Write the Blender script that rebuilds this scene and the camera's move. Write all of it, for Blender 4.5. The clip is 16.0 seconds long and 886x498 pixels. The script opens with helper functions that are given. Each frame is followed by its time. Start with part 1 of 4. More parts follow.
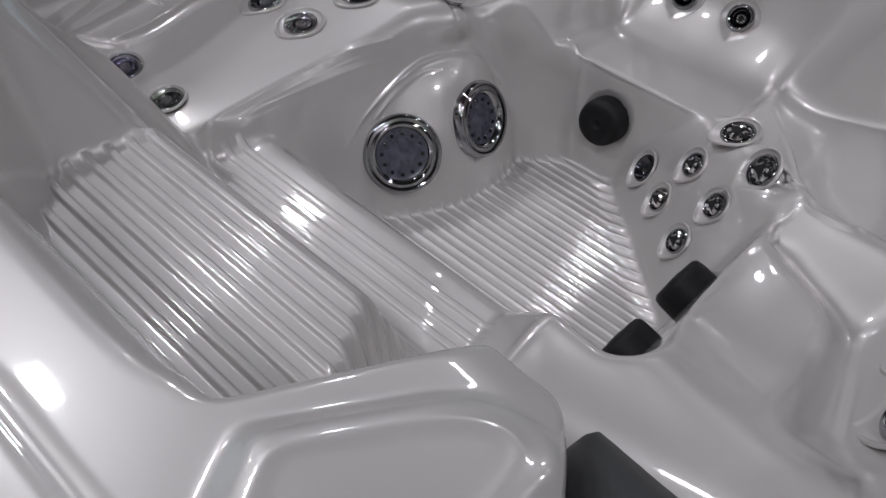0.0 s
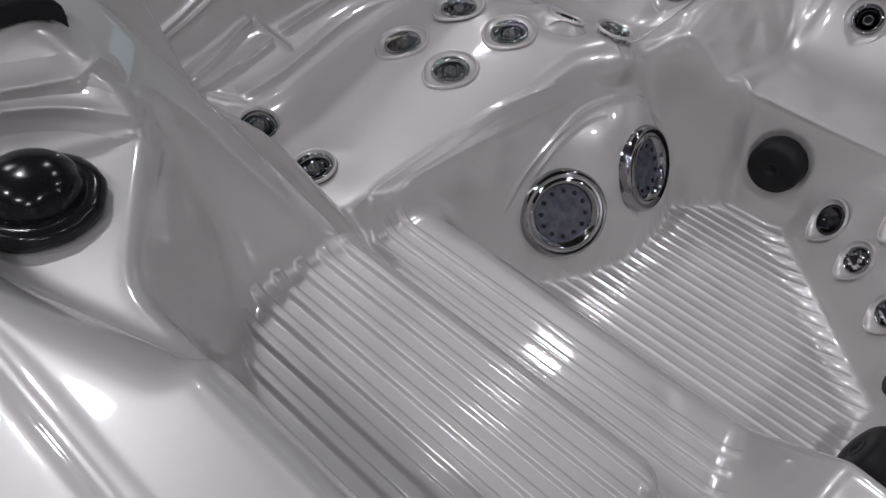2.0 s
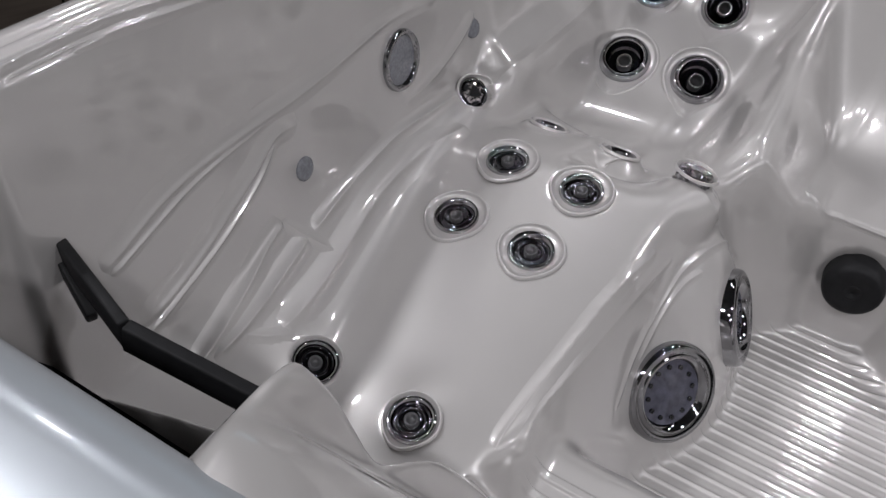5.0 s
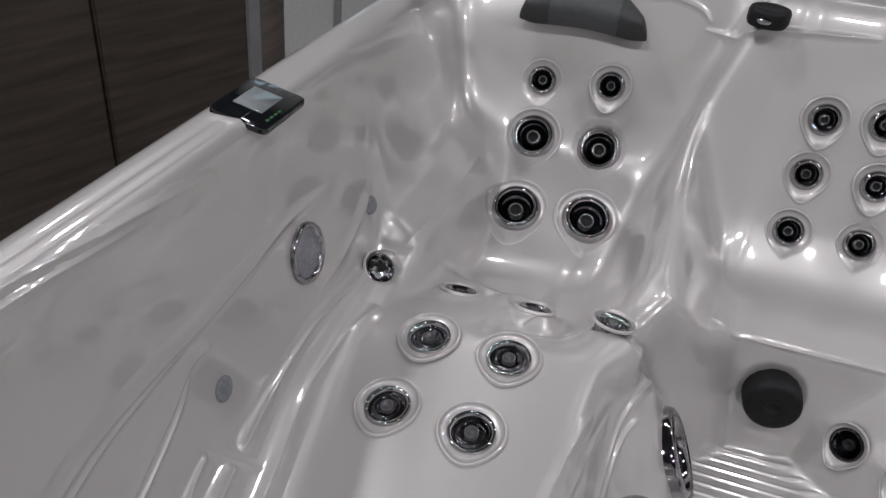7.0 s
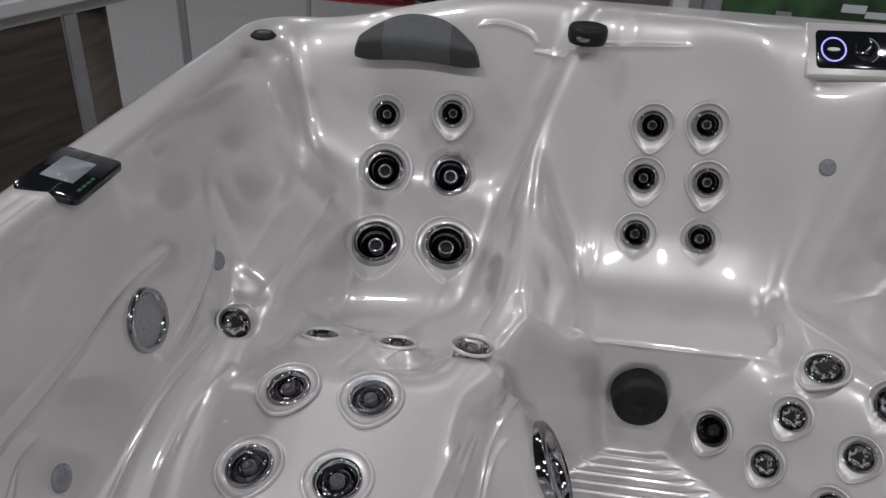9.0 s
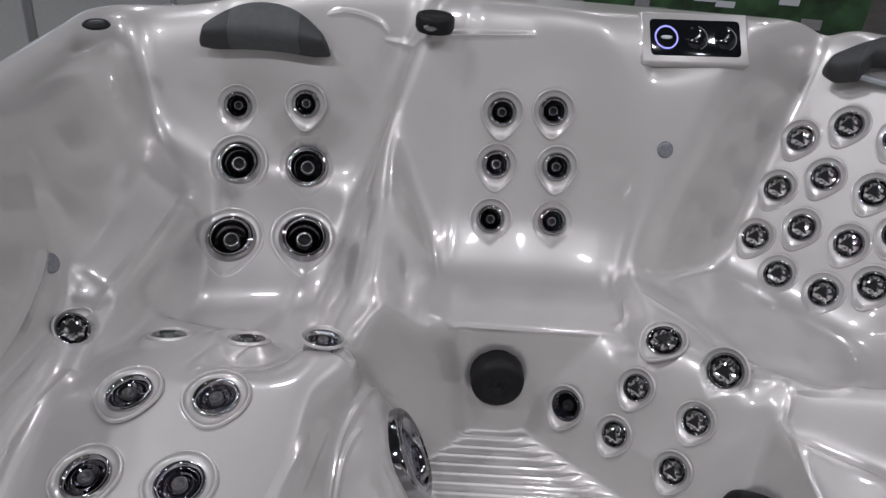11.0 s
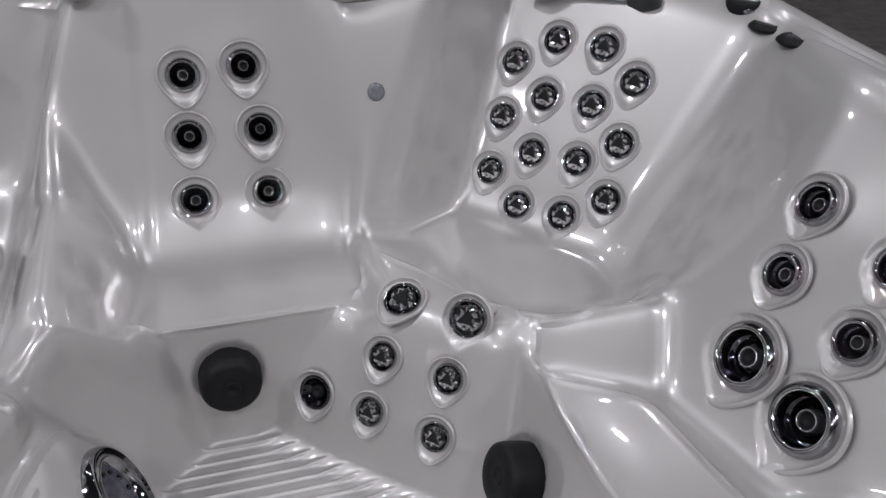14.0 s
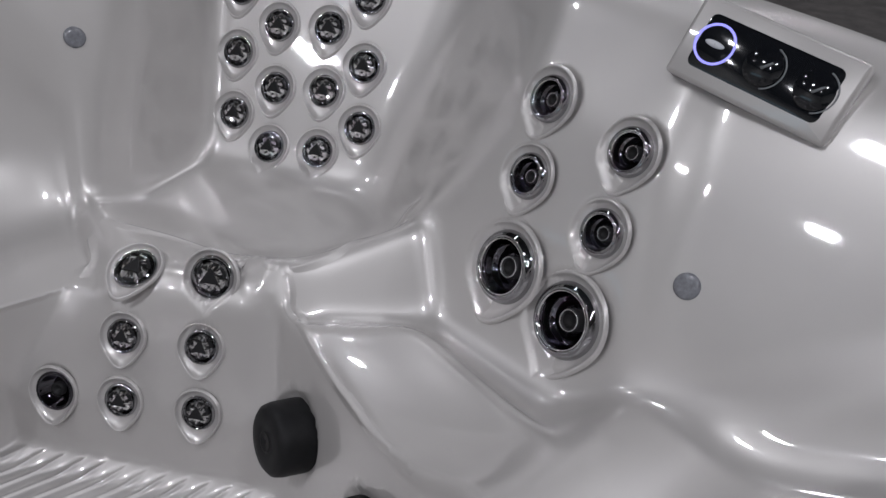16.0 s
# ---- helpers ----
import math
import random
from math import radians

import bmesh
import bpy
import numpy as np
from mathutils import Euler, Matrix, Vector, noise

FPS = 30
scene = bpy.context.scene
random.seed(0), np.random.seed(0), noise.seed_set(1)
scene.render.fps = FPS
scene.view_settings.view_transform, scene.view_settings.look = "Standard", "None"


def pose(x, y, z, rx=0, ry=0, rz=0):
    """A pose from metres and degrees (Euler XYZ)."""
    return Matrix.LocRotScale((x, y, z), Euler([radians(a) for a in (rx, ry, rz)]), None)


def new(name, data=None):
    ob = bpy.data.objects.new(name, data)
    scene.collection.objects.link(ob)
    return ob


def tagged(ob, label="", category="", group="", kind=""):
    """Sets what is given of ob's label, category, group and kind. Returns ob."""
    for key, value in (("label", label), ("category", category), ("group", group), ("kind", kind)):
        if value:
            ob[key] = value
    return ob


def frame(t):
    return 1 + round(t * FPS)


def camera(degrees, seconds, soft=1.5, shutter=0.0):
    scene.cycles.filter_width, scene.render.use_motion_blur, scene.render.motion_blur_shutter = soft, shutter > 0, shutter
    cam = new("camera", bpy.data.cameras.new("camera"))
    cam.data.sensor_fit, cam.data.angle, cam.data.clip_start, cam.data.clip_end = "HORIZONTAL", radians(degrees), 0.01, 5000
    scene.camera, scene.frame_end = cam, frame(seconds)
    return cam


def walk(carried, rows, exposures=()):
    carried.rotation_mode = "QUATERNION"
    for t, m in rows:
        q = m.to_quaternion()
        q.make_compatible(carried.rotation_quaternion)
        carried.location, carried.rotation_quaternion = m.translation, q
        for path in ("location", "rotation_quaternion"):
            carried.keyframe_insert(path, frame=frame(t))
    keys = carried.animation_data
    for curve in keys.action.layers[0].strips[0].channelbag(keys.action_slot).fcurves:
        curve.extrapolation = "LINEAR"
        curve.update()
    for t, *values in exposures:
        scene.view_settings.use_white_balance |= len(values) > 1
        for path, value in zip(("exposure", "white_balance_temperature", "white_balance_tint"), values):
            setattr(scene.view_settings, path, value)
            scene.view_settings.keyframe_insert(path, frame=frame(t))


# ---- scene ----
cam = camera(59.88, 16.0, soft=1.5)
PATH = [
    (0.0, 0.946, -0.905, 1.120, 45.93, -6.42, 42.01),
    (0.5, 0.863, -0.867, 1.122, 44.14, -5.82, 42.27),
    (1.0, 0.802, -0.872, 1.107, 43.31, -5.66, 43.80),
    (1.5, 0.707, -0.875, 1.111, 43.03, -5.09, 44.55),
    (2.0, 0.581, -0.898, 1.093, 44.30, -4.62, 42.57),
    (2.5, 0.483, -0.914, 1.087, 44.72, -3.90, 40.38),
    (3.0, 0.406, -0.904, 1.093, 44.46, -4.01, 39.64),
    (3.2, 0.374, -0.888, 1.095, 44.26, -4.07, 39.85),
    (5.3, 0.006, -0.777, 1.107, 47.22, -6.40, 27.42),
    (5.5, -0.015, -0.768, 1.113, 47.99, -6.35, 26.06),
    (6.0, -0.049, -0.752, 1.126, 51.26, -6.32, 22.79),
    (6.5, -0.050, -0.742, 1.137, 54.12, -5.60, 20.28),
    (7.0, -0.047, -0.737, 1.152, 56.43, -5.10, 17.74),
    (7.5, -0.036, -0.729, 1.159, 58.66, -4.41, 15.27),
    (8.0, -0.012, -0.722, 1.168, 60.29, -3.67, 12.84),
    (8.5, 0.013, -0.716, 1.168, 60.36, -2.92, 10.19),
    (9.0, 0.034, -0.709, 1.167, 59.37, -2.85, 7.64),
    (9.2, 0.035, -0.706, 1.167, 59.20, -3.26, 6.48),
    (11.3, 0.130, -0.703, 1.180, 59.02, -4.59, -1.69),
    (11.5, 0.141, -0.697, 1.182, 59.05, -4.32, -2.80),
    (12.0, 0.165, -0.692, 1.183, 59.28, -3.96, -5.66),
    (12.5, 0.190, -0.692, 1.178, 59.63, -3.84, -8.69),
    (13.0, 0.224, -0.698, 1.175, 59.96, -3.56, -11.95),
    (13.5, 0.257, -0.636, 1.133, 59.24, -3.48, -15.07),
    (14.0, 0.311, -0.580, 1.088, 58.17, -3.01, -17.87),
    (14.5, 0.366, -0.537, 1.054, 56.72, -2.16, -21.21),
    (15.0, 0.410, -0.511, 1.029, 55.46, -1.96, -25.12),
    (15.5, 0.439, -0.539, 1.026, 55.89, -2.00, -29.38),
    (16.0, 0.470, -0.571, 1.018, 55.26, -2.18, -33.09),
]
walk(cam, [(r[0], pose(*r[1:])) for r in PATH], [(0.0, -0.40, 6350, 10), (1.5, -0.36, 6350, 10), (3.2, -0.2, 6350, 10), (5.5, -0.02, 6480, 10), (9.2, -0.06, 6450, 10), (12.0, -0.08, 6330, 10), (14.5, -0.12, 6330, 10), (16.0, -0.28, 6330, 10)])

# ---- light ----
world = bpy.data.worlds.new("World")
scene.world = world
world.use_nodes = True
bg = world.node_tree.nodes["Background"]
bg.inputs[0].default_value = (0.85, 0.92, 1.0, 1)
bg.inputs[1].default_value = 0.3


def ceiling_lamp(x, y, sx, sy, power, z=3.3, color=(0.955, 0.945, 0.985)):
    l = bpy.data.lights.new("ceiling_light", "AREA")
    l.shape, l.size, l.size_y, l.energy, l.color = "RECTANGLE", sx, sy, power, color
    o = new("ceiling_light", l)
    o.matrix_world = pose(x, y, z)
    return o


# rows of high-bay lamps in the hall; a brighter one hangs to the west of the tub
ceiling_lamp(-4.2, 0.05, 0.46, 0.46, 150, 6.7)
for x in (-5.4, -1.8, 2.0, 5.8):
    for y in (-4.6, -0.1, 4.4):
        if x < -5 and abs(y) < 1:
            ceiling_lamp(-8.4, y, 0.42, 0.42, 112, 6.7)
        elif abs(x) > 3 or abs(y) > 1:
            ceiling_lamp(x, y, 0.42, 0.42, (48 if abs(x) < 3 else 80) if y > 1 else 140, 6.7)

# ---- materials ----
def mat(name, color, rough=0.5, metal=0.0, coat=0.0, vary=0.0, scale=30.0, bump=0.0, bump_scale=200.0, coat_rough=0.04):
    m = bpy.data.materials.new(name)
    m.use_nodes = True
    nt = m.node_tree
    b = nt.nodes["Principled BSDF"]
    b.inputs["Base Color"].default_value = (*color, 1)
    b.inputs["Roughness"].default_value = rough
    b.inputs["Metallic"].default_value = metal
    b.inputs["Coat Weight"].default_value = coat
    b.inputs["Coat Roughness"].default_value = coat_rough
    tc = nt.nodes.new("ShaderNodeTexCoord")
    if vary:
        n = nt.nodes.new("ShaderNodeTexNoise")
        n.inputs["Scale"].default_value = scale
        n.inputs["Detail"].default_value = 6
        nt.links.new(tc.outputs["Object"], n.inputs["Vector"])
        r = nt.nodes.new("ShaderNodeValToRGB")
        r.color_ramp.elements[0].position = 0.3
        r.color_ramp.elements[1].position = 0.7
        r.color_ramp.elements[0].color = (*[c * (1 - vary) for c in color], 1)
        r.color_ramp.elements[1].color = (*[min(1, c * (1 + vary)) for c in color], 1)
        nt.links.new(n.outputs["Fac"], r.inputs["Fac"])
        nt.links.new(r.outputs["Color"], b.inputs["Base Color"])
    if bump:
        n = nt.nodes.new("ShaderNodeTexNoise")
        n.inputs["Scale"].default_value = bump_scale
        n.inputs["Detail"].default_value = 4
        nt.links.new(tc.outputs["Object"], n.inputs["Vector"])
        bn = nt.nodes.new("ShaderNodeBump")
        bn.inputs["Strength"].default_value = bump
        bn.inputs["Distance"].default_value = 0.002
        nt.links.new(n.outputs["Fac"], bn.inputs["Height"])
        nt.links.new(bn.outputs["Normal"], b.inputs["Normal"])
    return m


M_SHELL = mat("pearl_acrylic", (0.523, 0.505, 0.493), 0.36, 0.30, 1.0, 0.04, 5.0, 0.05, 7.0, coat_rough=0.045)
M_SHELL.node_tree.nodes["Principled BSDF"].inputs["Coat IOR"].default_value = 1.75
M_CHROME = mat("chrome", (0.36, 0.36, 0.37), 0.05, 1.0)
M_CAP = mat("cap_plastic", (0.009, 0.009, 0.011), 0.16, 0, 0, 0.2, 40)
M_CAP.node_tree.nodes["Principled BSDF"].inputs["Specular IOR Level"].default_value = 0.3
M_DARK = mat("dark_opening", (0.004, 0.004, 0.005), 0.85)
M_SMOKE = mat("smoked_chrome", (0.085, 0.083, 0.093), 0.05, 1.0)
M_SPIN = mat("dark_chrome", (0.68, 0.68, 0.69), 0.04, 1.0)
M_SATIN = mat("satin_silver", (0.45, 0.45, 0.46), 0.16, 0.9)
M_GREY = mat("grey_nozzle", (0.05, 0.05, 0.053), 0.25)
M_BLACK = mat("black_plastic", (0.010, 0.010, 0.011), 0.55, 0, 0, 0.25, 60, 0.1, 400)
M_BLACK.node_tree.nodes["Principled BSDF"].inputs["Specular IOR Level"].default_value = 0.22
M_GLOSS = mat("gloss_black", (0.006, 0.007, 0.009), 0.08, 0, 0.5)
M_FOAM = mat("pillow_foam", (0.035, 0.036, 0.038), 0.55, 0, 0, 0.12, 80, 0.15, 700)
M_FOAM2 = mat("pillow_foam_grey", (0.07, 0.075, 0.078), 0.6, 0, 0, 0.12, 80, 0.15, 700)
M_LENS = mat("lamp_lens", (0.19, 0.195, 0.215), 0.22, 0, 0.3, 0.2, 200)
M_JETFACE = mat("blue_grey_jet_face", (0.075, 0.075, 0.10), 0.22, 0, 0.2, 0.35, 60)
M_SILVER = mat("silver_lid", (0.42, 0.45, 0.48), 0.3, 0.3, 0.3, 0.04, 8)
M_WHITE = mat("pale_frame", (0.6, 0.6, 0.6), 0.25, 0.1, 0.4)



# ---- tub shell ----
RIM = 0.75


def smax(a, b, k):
    h = np.maximum(k - np.abs(a - b), 0) / k
    return np.maximum(a, b) + h * h * k * 0.25


def smin(a, b, k):
    return -smax(-a, -b, k)


def slope(x, y, px, py, z, dx, dy, s):
    """A plane through (px, py, z) that rises by s per metre along (dx, dy)."""
    d = math.hypot(dx, dy)
    return z + s * ((x - px) * dx + (y - py) * dy) / d


def bowl(x, y, walls, k):
    z = None
    for w in walls:
        q = slope(x, y, *w)
        z = q if z is None else smax(z, q, k)
    return z


def step01(a, b, v):
    s = np.clip((v - a) / (b - a), 0, 1)
    return s * s * (3 - 2 * s)


def flat(z):
    return (0, 0, z, 1, 0, 0)


def walls(x, y, planes, k_walls, floor, k_floor):
    """Walls blended into one another by k_walls, and into the floor by k_floor."""
    return smax(bowl(x, y, planes, k_walls), floor + 0 * x, k_floor)


def shell_height(x, y):
    far = step01(0.2, 1.0, y)
    mid, lft, rgt = 0.75 + 0.045 * far, 0.712 - 0.004 * far, 0.718 + 0.047 * far
    rim = mid + (lft - mid) * (1 - step01(-0.52, 0.0, x)) + (rgt - mid) * step01(0.9, 1.4, x)
    # raised housing on the near rim
    d = smin(0.847 * (x - 0.738) - 0.532 * (y + 0.781), 0.857 * (x - 0.745) + 0.51 * (y + 0.79), 0.008)
    d = smin(d, 0.183 * (x - 0.80) - 0.983 * (y + 0.664), 0.03)
    d = smin(d, 0.89 - x, 0.03)
    rim = rim + 0.014 * step01(-0.004, 0.016, d) + 0.0025 * np.exp(-((d - 0.024) / 0.003) ** 2)
    left = (-0.487, 0, 0.42, -1, 0, 6)
    # lounge: back and seat well
    a = walls(x, y, [(-0.2, 0.905, 0.405, 0, 1, 3.0), (-0.008, 0.6, 0.35, 1, 0.0, 3.0)], 0.16, 0.2, 0.1)
    a = smax(a, slope(x, y, -0.15, 0.367, 0.321, 0.146, -0.5, 0.52), 0.1)
    a = smax(a, slope(x, y, -0.2, 0.756, 0.296, 0, 1, 0.71), 0.08)
    arm = smin(slope(x, y, -0.347, 0.6, 0.30, -1, 0.1, 4), 0.385 + 0.5 * (-0.37 - x) + 0.08 * (y - 0.75), 0.03)
    a = smax(a, arm, 0.07)
    # lounge: leg rest
    b = bowl(x, y, [(-0.231, 0.111, 0.342, 0.1027, 0.209, 0.233), (-0.43, 0, 0.34, -1, 0, 1.2), (0, 0.42, 0.42, 0, 1, 3),
                    (0.03, 0, 0.42, 1, 0, 4), (0, -0.44, 0.25, 0.1, -1, 6), (-0.085, -0.3, 0.25, 0.9, -0.43, 5)], 0.04)
    b = b - 0.35 * (x + 0.23) ** 2 - 0.03 * (y - 0.1) ** 2
    # foot well
    c = walls(x, y, [(0.1, 0, 0, -1, 0.16, 2.6), (0, 0.512, 0, 0, 1, 14), (0.3, 0.492, 0, 0, 1, 0.9), (0.21, 0.455, 0, -0.7, 0.714, 6), (0.70, 0.1, 0, 1, 0, 3.8), (0.61, -0.21, 0, 0.707, -0.707, 3)], 0.10, -0.001, 0.03)
    c = smax(c, slope(x, y, 0, -0.05, 0, 0, -1, 1.9), 0.03)
    calf = smin(slope(x, y, 0.626, 0.382, 0.219, 0.70, 0.713, 1.755), slope(x, y, 0.581, 0.336, 0.1, 0.70, 0.713, 9), 0.04)
    c = smax(c, calf, 0.04)
    c = smax(c, slope(x, y, 0.556, 0.311, 0, 0.70, 0.713, 1.1), 0.03)
    # column between the lounge back and the middle seat
    ridge = smax(0.385 + 0.15 * (y - 0.32), 0.50 + 2.5 * (y - 0.80), 0.14)
    dx = np.abs(x + 0.02 - 0.11 * (y - 0.2))
    col = ridge - 4 * np.minimum(dx, 0.13) ** 2 + 4 * np.maximum(dx - 0.15, 0)
    col = smax(col, slope(x, y, 0.0, 0.27, 0.42, 0, -1, 2), 0.08)
    # middle seat
    d = walls(x, y, [(0.36, 0.8425, 0.479, 0, 1, 2.7), (0.185, 0.7, 0.28, -1, 0, 2.2), (0.584, 0.801, 0.378, 0.37, 0.93, 5.4), (0.59, 0.65, 0.33, 1, 0, 4),
                    (0.3, 0.45, 0.3, 0, -1, 2)], 0.12, 0.262, 0.05)
    d = smax(d, slope(x, y, 0.36, 0.79, 0.372, 0, 1, 1.4), 0.06)
    # face between the middle and the corner seat
    de = smax(0.543 - 0.27 * (x - 0.658) + 2.19 * (y - 0.84), 0.302 + 0 * x, 0.05)
    de = smax(de, bowl(x, y, [(0.47, 0.8, 0.6, -1, 0, 3), (0.86, 0.8, 0.6, 1, 0, 3), (0.6, 0.3, 0.35, 0, -1, 3)], 0.06), 0.06)
    # corner seat
    e = walls(x, y, [(1.077, 0.738, 0.469, 0.796, 0.606, 1.703), (0.86, 0.86, 0.33, -0.471, 0.882, 4.24), (0.715, 0.5, 0.31, -0.91, -0.416, 1.0), (1.15, 0.55, 0.38, 0.95, -0.3, 1.75),
                    (0.9, 0.36, 0.3, 0, -1, 1.2)], 0.10, 0.265, 0.06)
    # seat of the control panel
    cp = slope(x, y, 0.702, 0.955, 0.742, 0, 1, 1.26)
    cp = smax(cp, bowl(x, y, [(0.60, 0.95, 0.74, -1, 0, 9), (0.81, 0.95, 0.74, 1, 0, 9), (0.7, 0.905, 0.69, 0, -1, 6)], 0.02), 0.02)
    # right seat, with a raised pad and a channel before the back
    back = smin(slope(x, y, 1.10, 0.107, 0.37, 0.975, 0.22, 2.1), slope(x, y, 1.193, 0.107, 0.565, 0.975, 0.22, 1.25), 0.08)
    f = walls(x, y, [(0.9, 0.262, 0.28, 0.1, 1, 1.2), (0.9, -0.12, 0.28, -0.45, -0.9, 0.9), (1.2, -0.16, 0.33, 0, -1, 0.9), (0.78, 0, 0.3, -1, 0, 4)], 0.05, 0.226, 0.03)
    f = smax(f, back, 0.05)
    pad = smin(0.268 + 1.8 * (x - 0.87) ** 2 + 1.0 * (y - 0.07) ** 2, slope(x, y, 0.962, 0.04, 0.262, -1, -0.116, 1.6), 0.04)
    pad = smin(pad, slope(x, y, 0.9, 0.208, 0.262, -0.46, -0.89, 1.4), 0.05)
    f = smax(f, pad, 0.03)
    # near seat
    g = walls(x, y, [(0.9, -0.40, 0.33, 0, -1, 0.7), (0.9, -0.26, 0.29, -0.45, 0.9, 0.9),
                    (0.68, -0.5, 0.34, -1, -0.2, 1.8), (0.66, -0.27, 0.285, -0.7, 0.716, 0.6), (1.2, -0.05, 0.45, 0, 1, 3)], 0.12, 0.28, 0.1)
    g = smax(g, back, 0.1)
    g = smax(g, 0.5 - 11 * (y + 0.595 + 0.085 * step01(0.84, 0.92, x) * (1 - step01(1.06, 1.13, x))), 0.05)
    # low ribbed strip, its riser and the ribbed tread
    h = walls(x, y, [(-0.03, -0.3, 0.25, -1, 0, 4), (0, -0.345, 0.235, 0, -1, 1.9), (0.59, -0.3, 0.25, 1, 0.2, 1.6), (0, -0.17, 0.235, 0, 1, 3)], 0.03, 0.235, 0.02)
    tread = walls(x, y, [(0.088, -0.53, 0.45, -1, 0.1, 2.4), (0.117, -0.63, 0.45, -0.6, -0.8, 3.4), (0.3, -0.692, 0.45, 0, -1, 3.5), (0.626, -0.678, 0.35, 0.887, -0.463, 4.2), (0, -0.42, 0.45, 0, 1, 4)], 0.08, 0.438, 0.03)
    rd = np.abs(np.mod(y + 0.455, 0.0305) - 0.01525)
    ribs = 1 - step01(0.004, 0.0085, rd)
    dip = walls(x, y, [(0.572 + 0.009 * ribs, -0.53, 0.42, -0.85, -0.52, 3.5), (0.626, -0.678, 0.25, 0.887, -0.463, 4.2), (0.655, -0.4, 0.25, 1, 0, 2.8), (0.60, -0.36, 0.26, 0.8, 0.6, 2.5), (0.6, -0.70, 0.45, 0, -1, 4),
                      (0, -0.17, 0.235, 0, 1, 3), (0.6, -0.36, 0.25, 0, -1, 0.55)], 0.05, 0.25, 0.05)
    # shoulder between the step, the lounge's foot end and the platform of the black cap
    sh = smin(0.66 - 0.747 * (x - 0.028) - 1.024 * (y + 0.637), 0.59 - 0.6 * (x + 0.066) - 1.75 * (y + 0.5), 0.06)
    sh = smax(sh, bowl(x, y, [(0.085, -0.46, 0.43, 1, 0, 4), (0, -0.3, 0.25, 0, 1, 4), (-0.14, 0, 0.55, -1, 0, 5)], 0.03), 0.04)
    # recess round the black cap
    j = bowl(x, y, [(0.012, -0.695, 0.655, -0.96, 0.286, 2.0), (0.018, -0.797, 0.655, -0.7, -0.71, 2.2), (0.07, -0.819, 0.655, 0, -1, 2.2), (0.16, -0.803, 0.655, 0.33, -0.944, 2.2)], 0.07)
    j = smax(j, bowl(x, y, [flat(0.65), (0.3, -0.75, 0.67, 1, 0, 3), (0.1, -0.60, 0.67, 0, 1, 3)], 0.02), 0.02)
    # skimmer pocket behind the foot end
    sk = bowl(x, y, [flat(0.33), (-0.5, 0, 0.4, -1, 0, 9), (-0.2, 0, 0.4, 1, 0, 9), (0, -0.64, 0.4, 0, -1, 9), (0, -0.52, 0.4, 0, 1, 9)], 0.02)
    foot_wall = bowl(x, y, [(0, -0.5, 0.53, 0.15, -1, 0.3), (-0.5, 0, 0.55, -1, 0, 6), (-0.21, 0, 0.55, 1, 0, 3), (0, -0.64, 0.56, 0, -1, 8), (0, -0.35, 0.6, 0, 1, 4)], 0.03)
    side = slope(x, y, *left)
    z = smin(smax(a, side, 0.22), smax(b, side, 0.09), 0.05)
    z = smin(z, foot_wall, 0.03)
    z = smin(z, sk, 0.02)
    z = smin(z, d, 0.08)
    z = smin(z, col, 0.2)
    z = smin(z, de, 0.10)
    z = smin(z, e, 0.06)
    z = smin(z, f, 0.03)
    z = smin(z, g, 0.10)
    z = smin(z, j, 0.03)
    z = smin(z, sh, 0.02)
    z = smin(z, h, 0.02)
    z = smin(z, tread, 0.02)
    z = smin(z, dip, 0.03)
    z = smin(z, c, 0.045)
    bump = smin(slope(x, y, 0.10, 0.076, 0.140, -0.6, 0.5, 1.3), slope(x, y, 0.15, 0.272, 0.168, -0.85, -0.1, 1.71), 0.08)
    bump = smin(bump, slope(x, y, 0.1, 0.42, 0.12, -0.3, -0.8, 1.8), 0.07)
    bump = smin(bump, slope(x, y, 0.012, 0.034, 0.225, 0.25, 1, 0.9), 0.06)
    bump = smin(bump, 0.29 + 0 * x, 0.06)
    bump = smin(bump, 5 * (0.412 - np.hypot(x + 0.22, y - 0.27)), 0.05)
    z = smax(z, bump, 0.03)
    z = smin(z, rim, 0.07 - 0.03 * step01(-0.4, -0.55, y) * step01(0.6, 0.72, x))
    z = smin(z, cp, 0.01)
    base = z
    # ribs on the floor, the strip and the tread
    onfloor = (1 - step01(0.004, 0.02, z)) * step01(-0.045, -0.03, y)
    z = z + 0.0085 * onfloor * np.exp(-np.sqrt((np.mod(y + 0.05, 0.025) - 0.0125) ** 2 + 0.0011 ** 2) / 0.0034)
    on = (1 - step01(0.002, 0.03, np.abs(z - tread))) * (1 - step01(0.0, 0.008, tread - 0.440)) * step01(-0.44, -0.455, y)
    z = z + on * 0.006 * ribs
    on = (1 - step01(0.002, 0.012, np.abs(z - h))) * (1 - step01(0.004, 0.015, h - 0.236)) * (1 - step01(0.0, 0.02, x - 0.60 - 0.3 * (y + 0.3)))
    on = on * step01(-0.321, -0.317, y) * (1 - step01(-0.221, -0.217, y))
    z = z + on * 0.006 * (1 - step01(0.004, 0.0095, np.abs(np.mod(y + 0.318, 0.033) - 0.0165)))
    # rolled outer edge
    ro = 0.05
    qx = np.maximum(np.maximum(-0.49 - x, x - 1.31), 0)
    qy = np.maximum(np.maximum(-0.85 - y, y - 0.94), 0)
    o = np.clip(np.sqrt(qx * qx + qy * qy) - 0.10, 0, ro)
    return base, z - base, ro * (1 - np.sqrt(1 - (o / ro) ** 2))


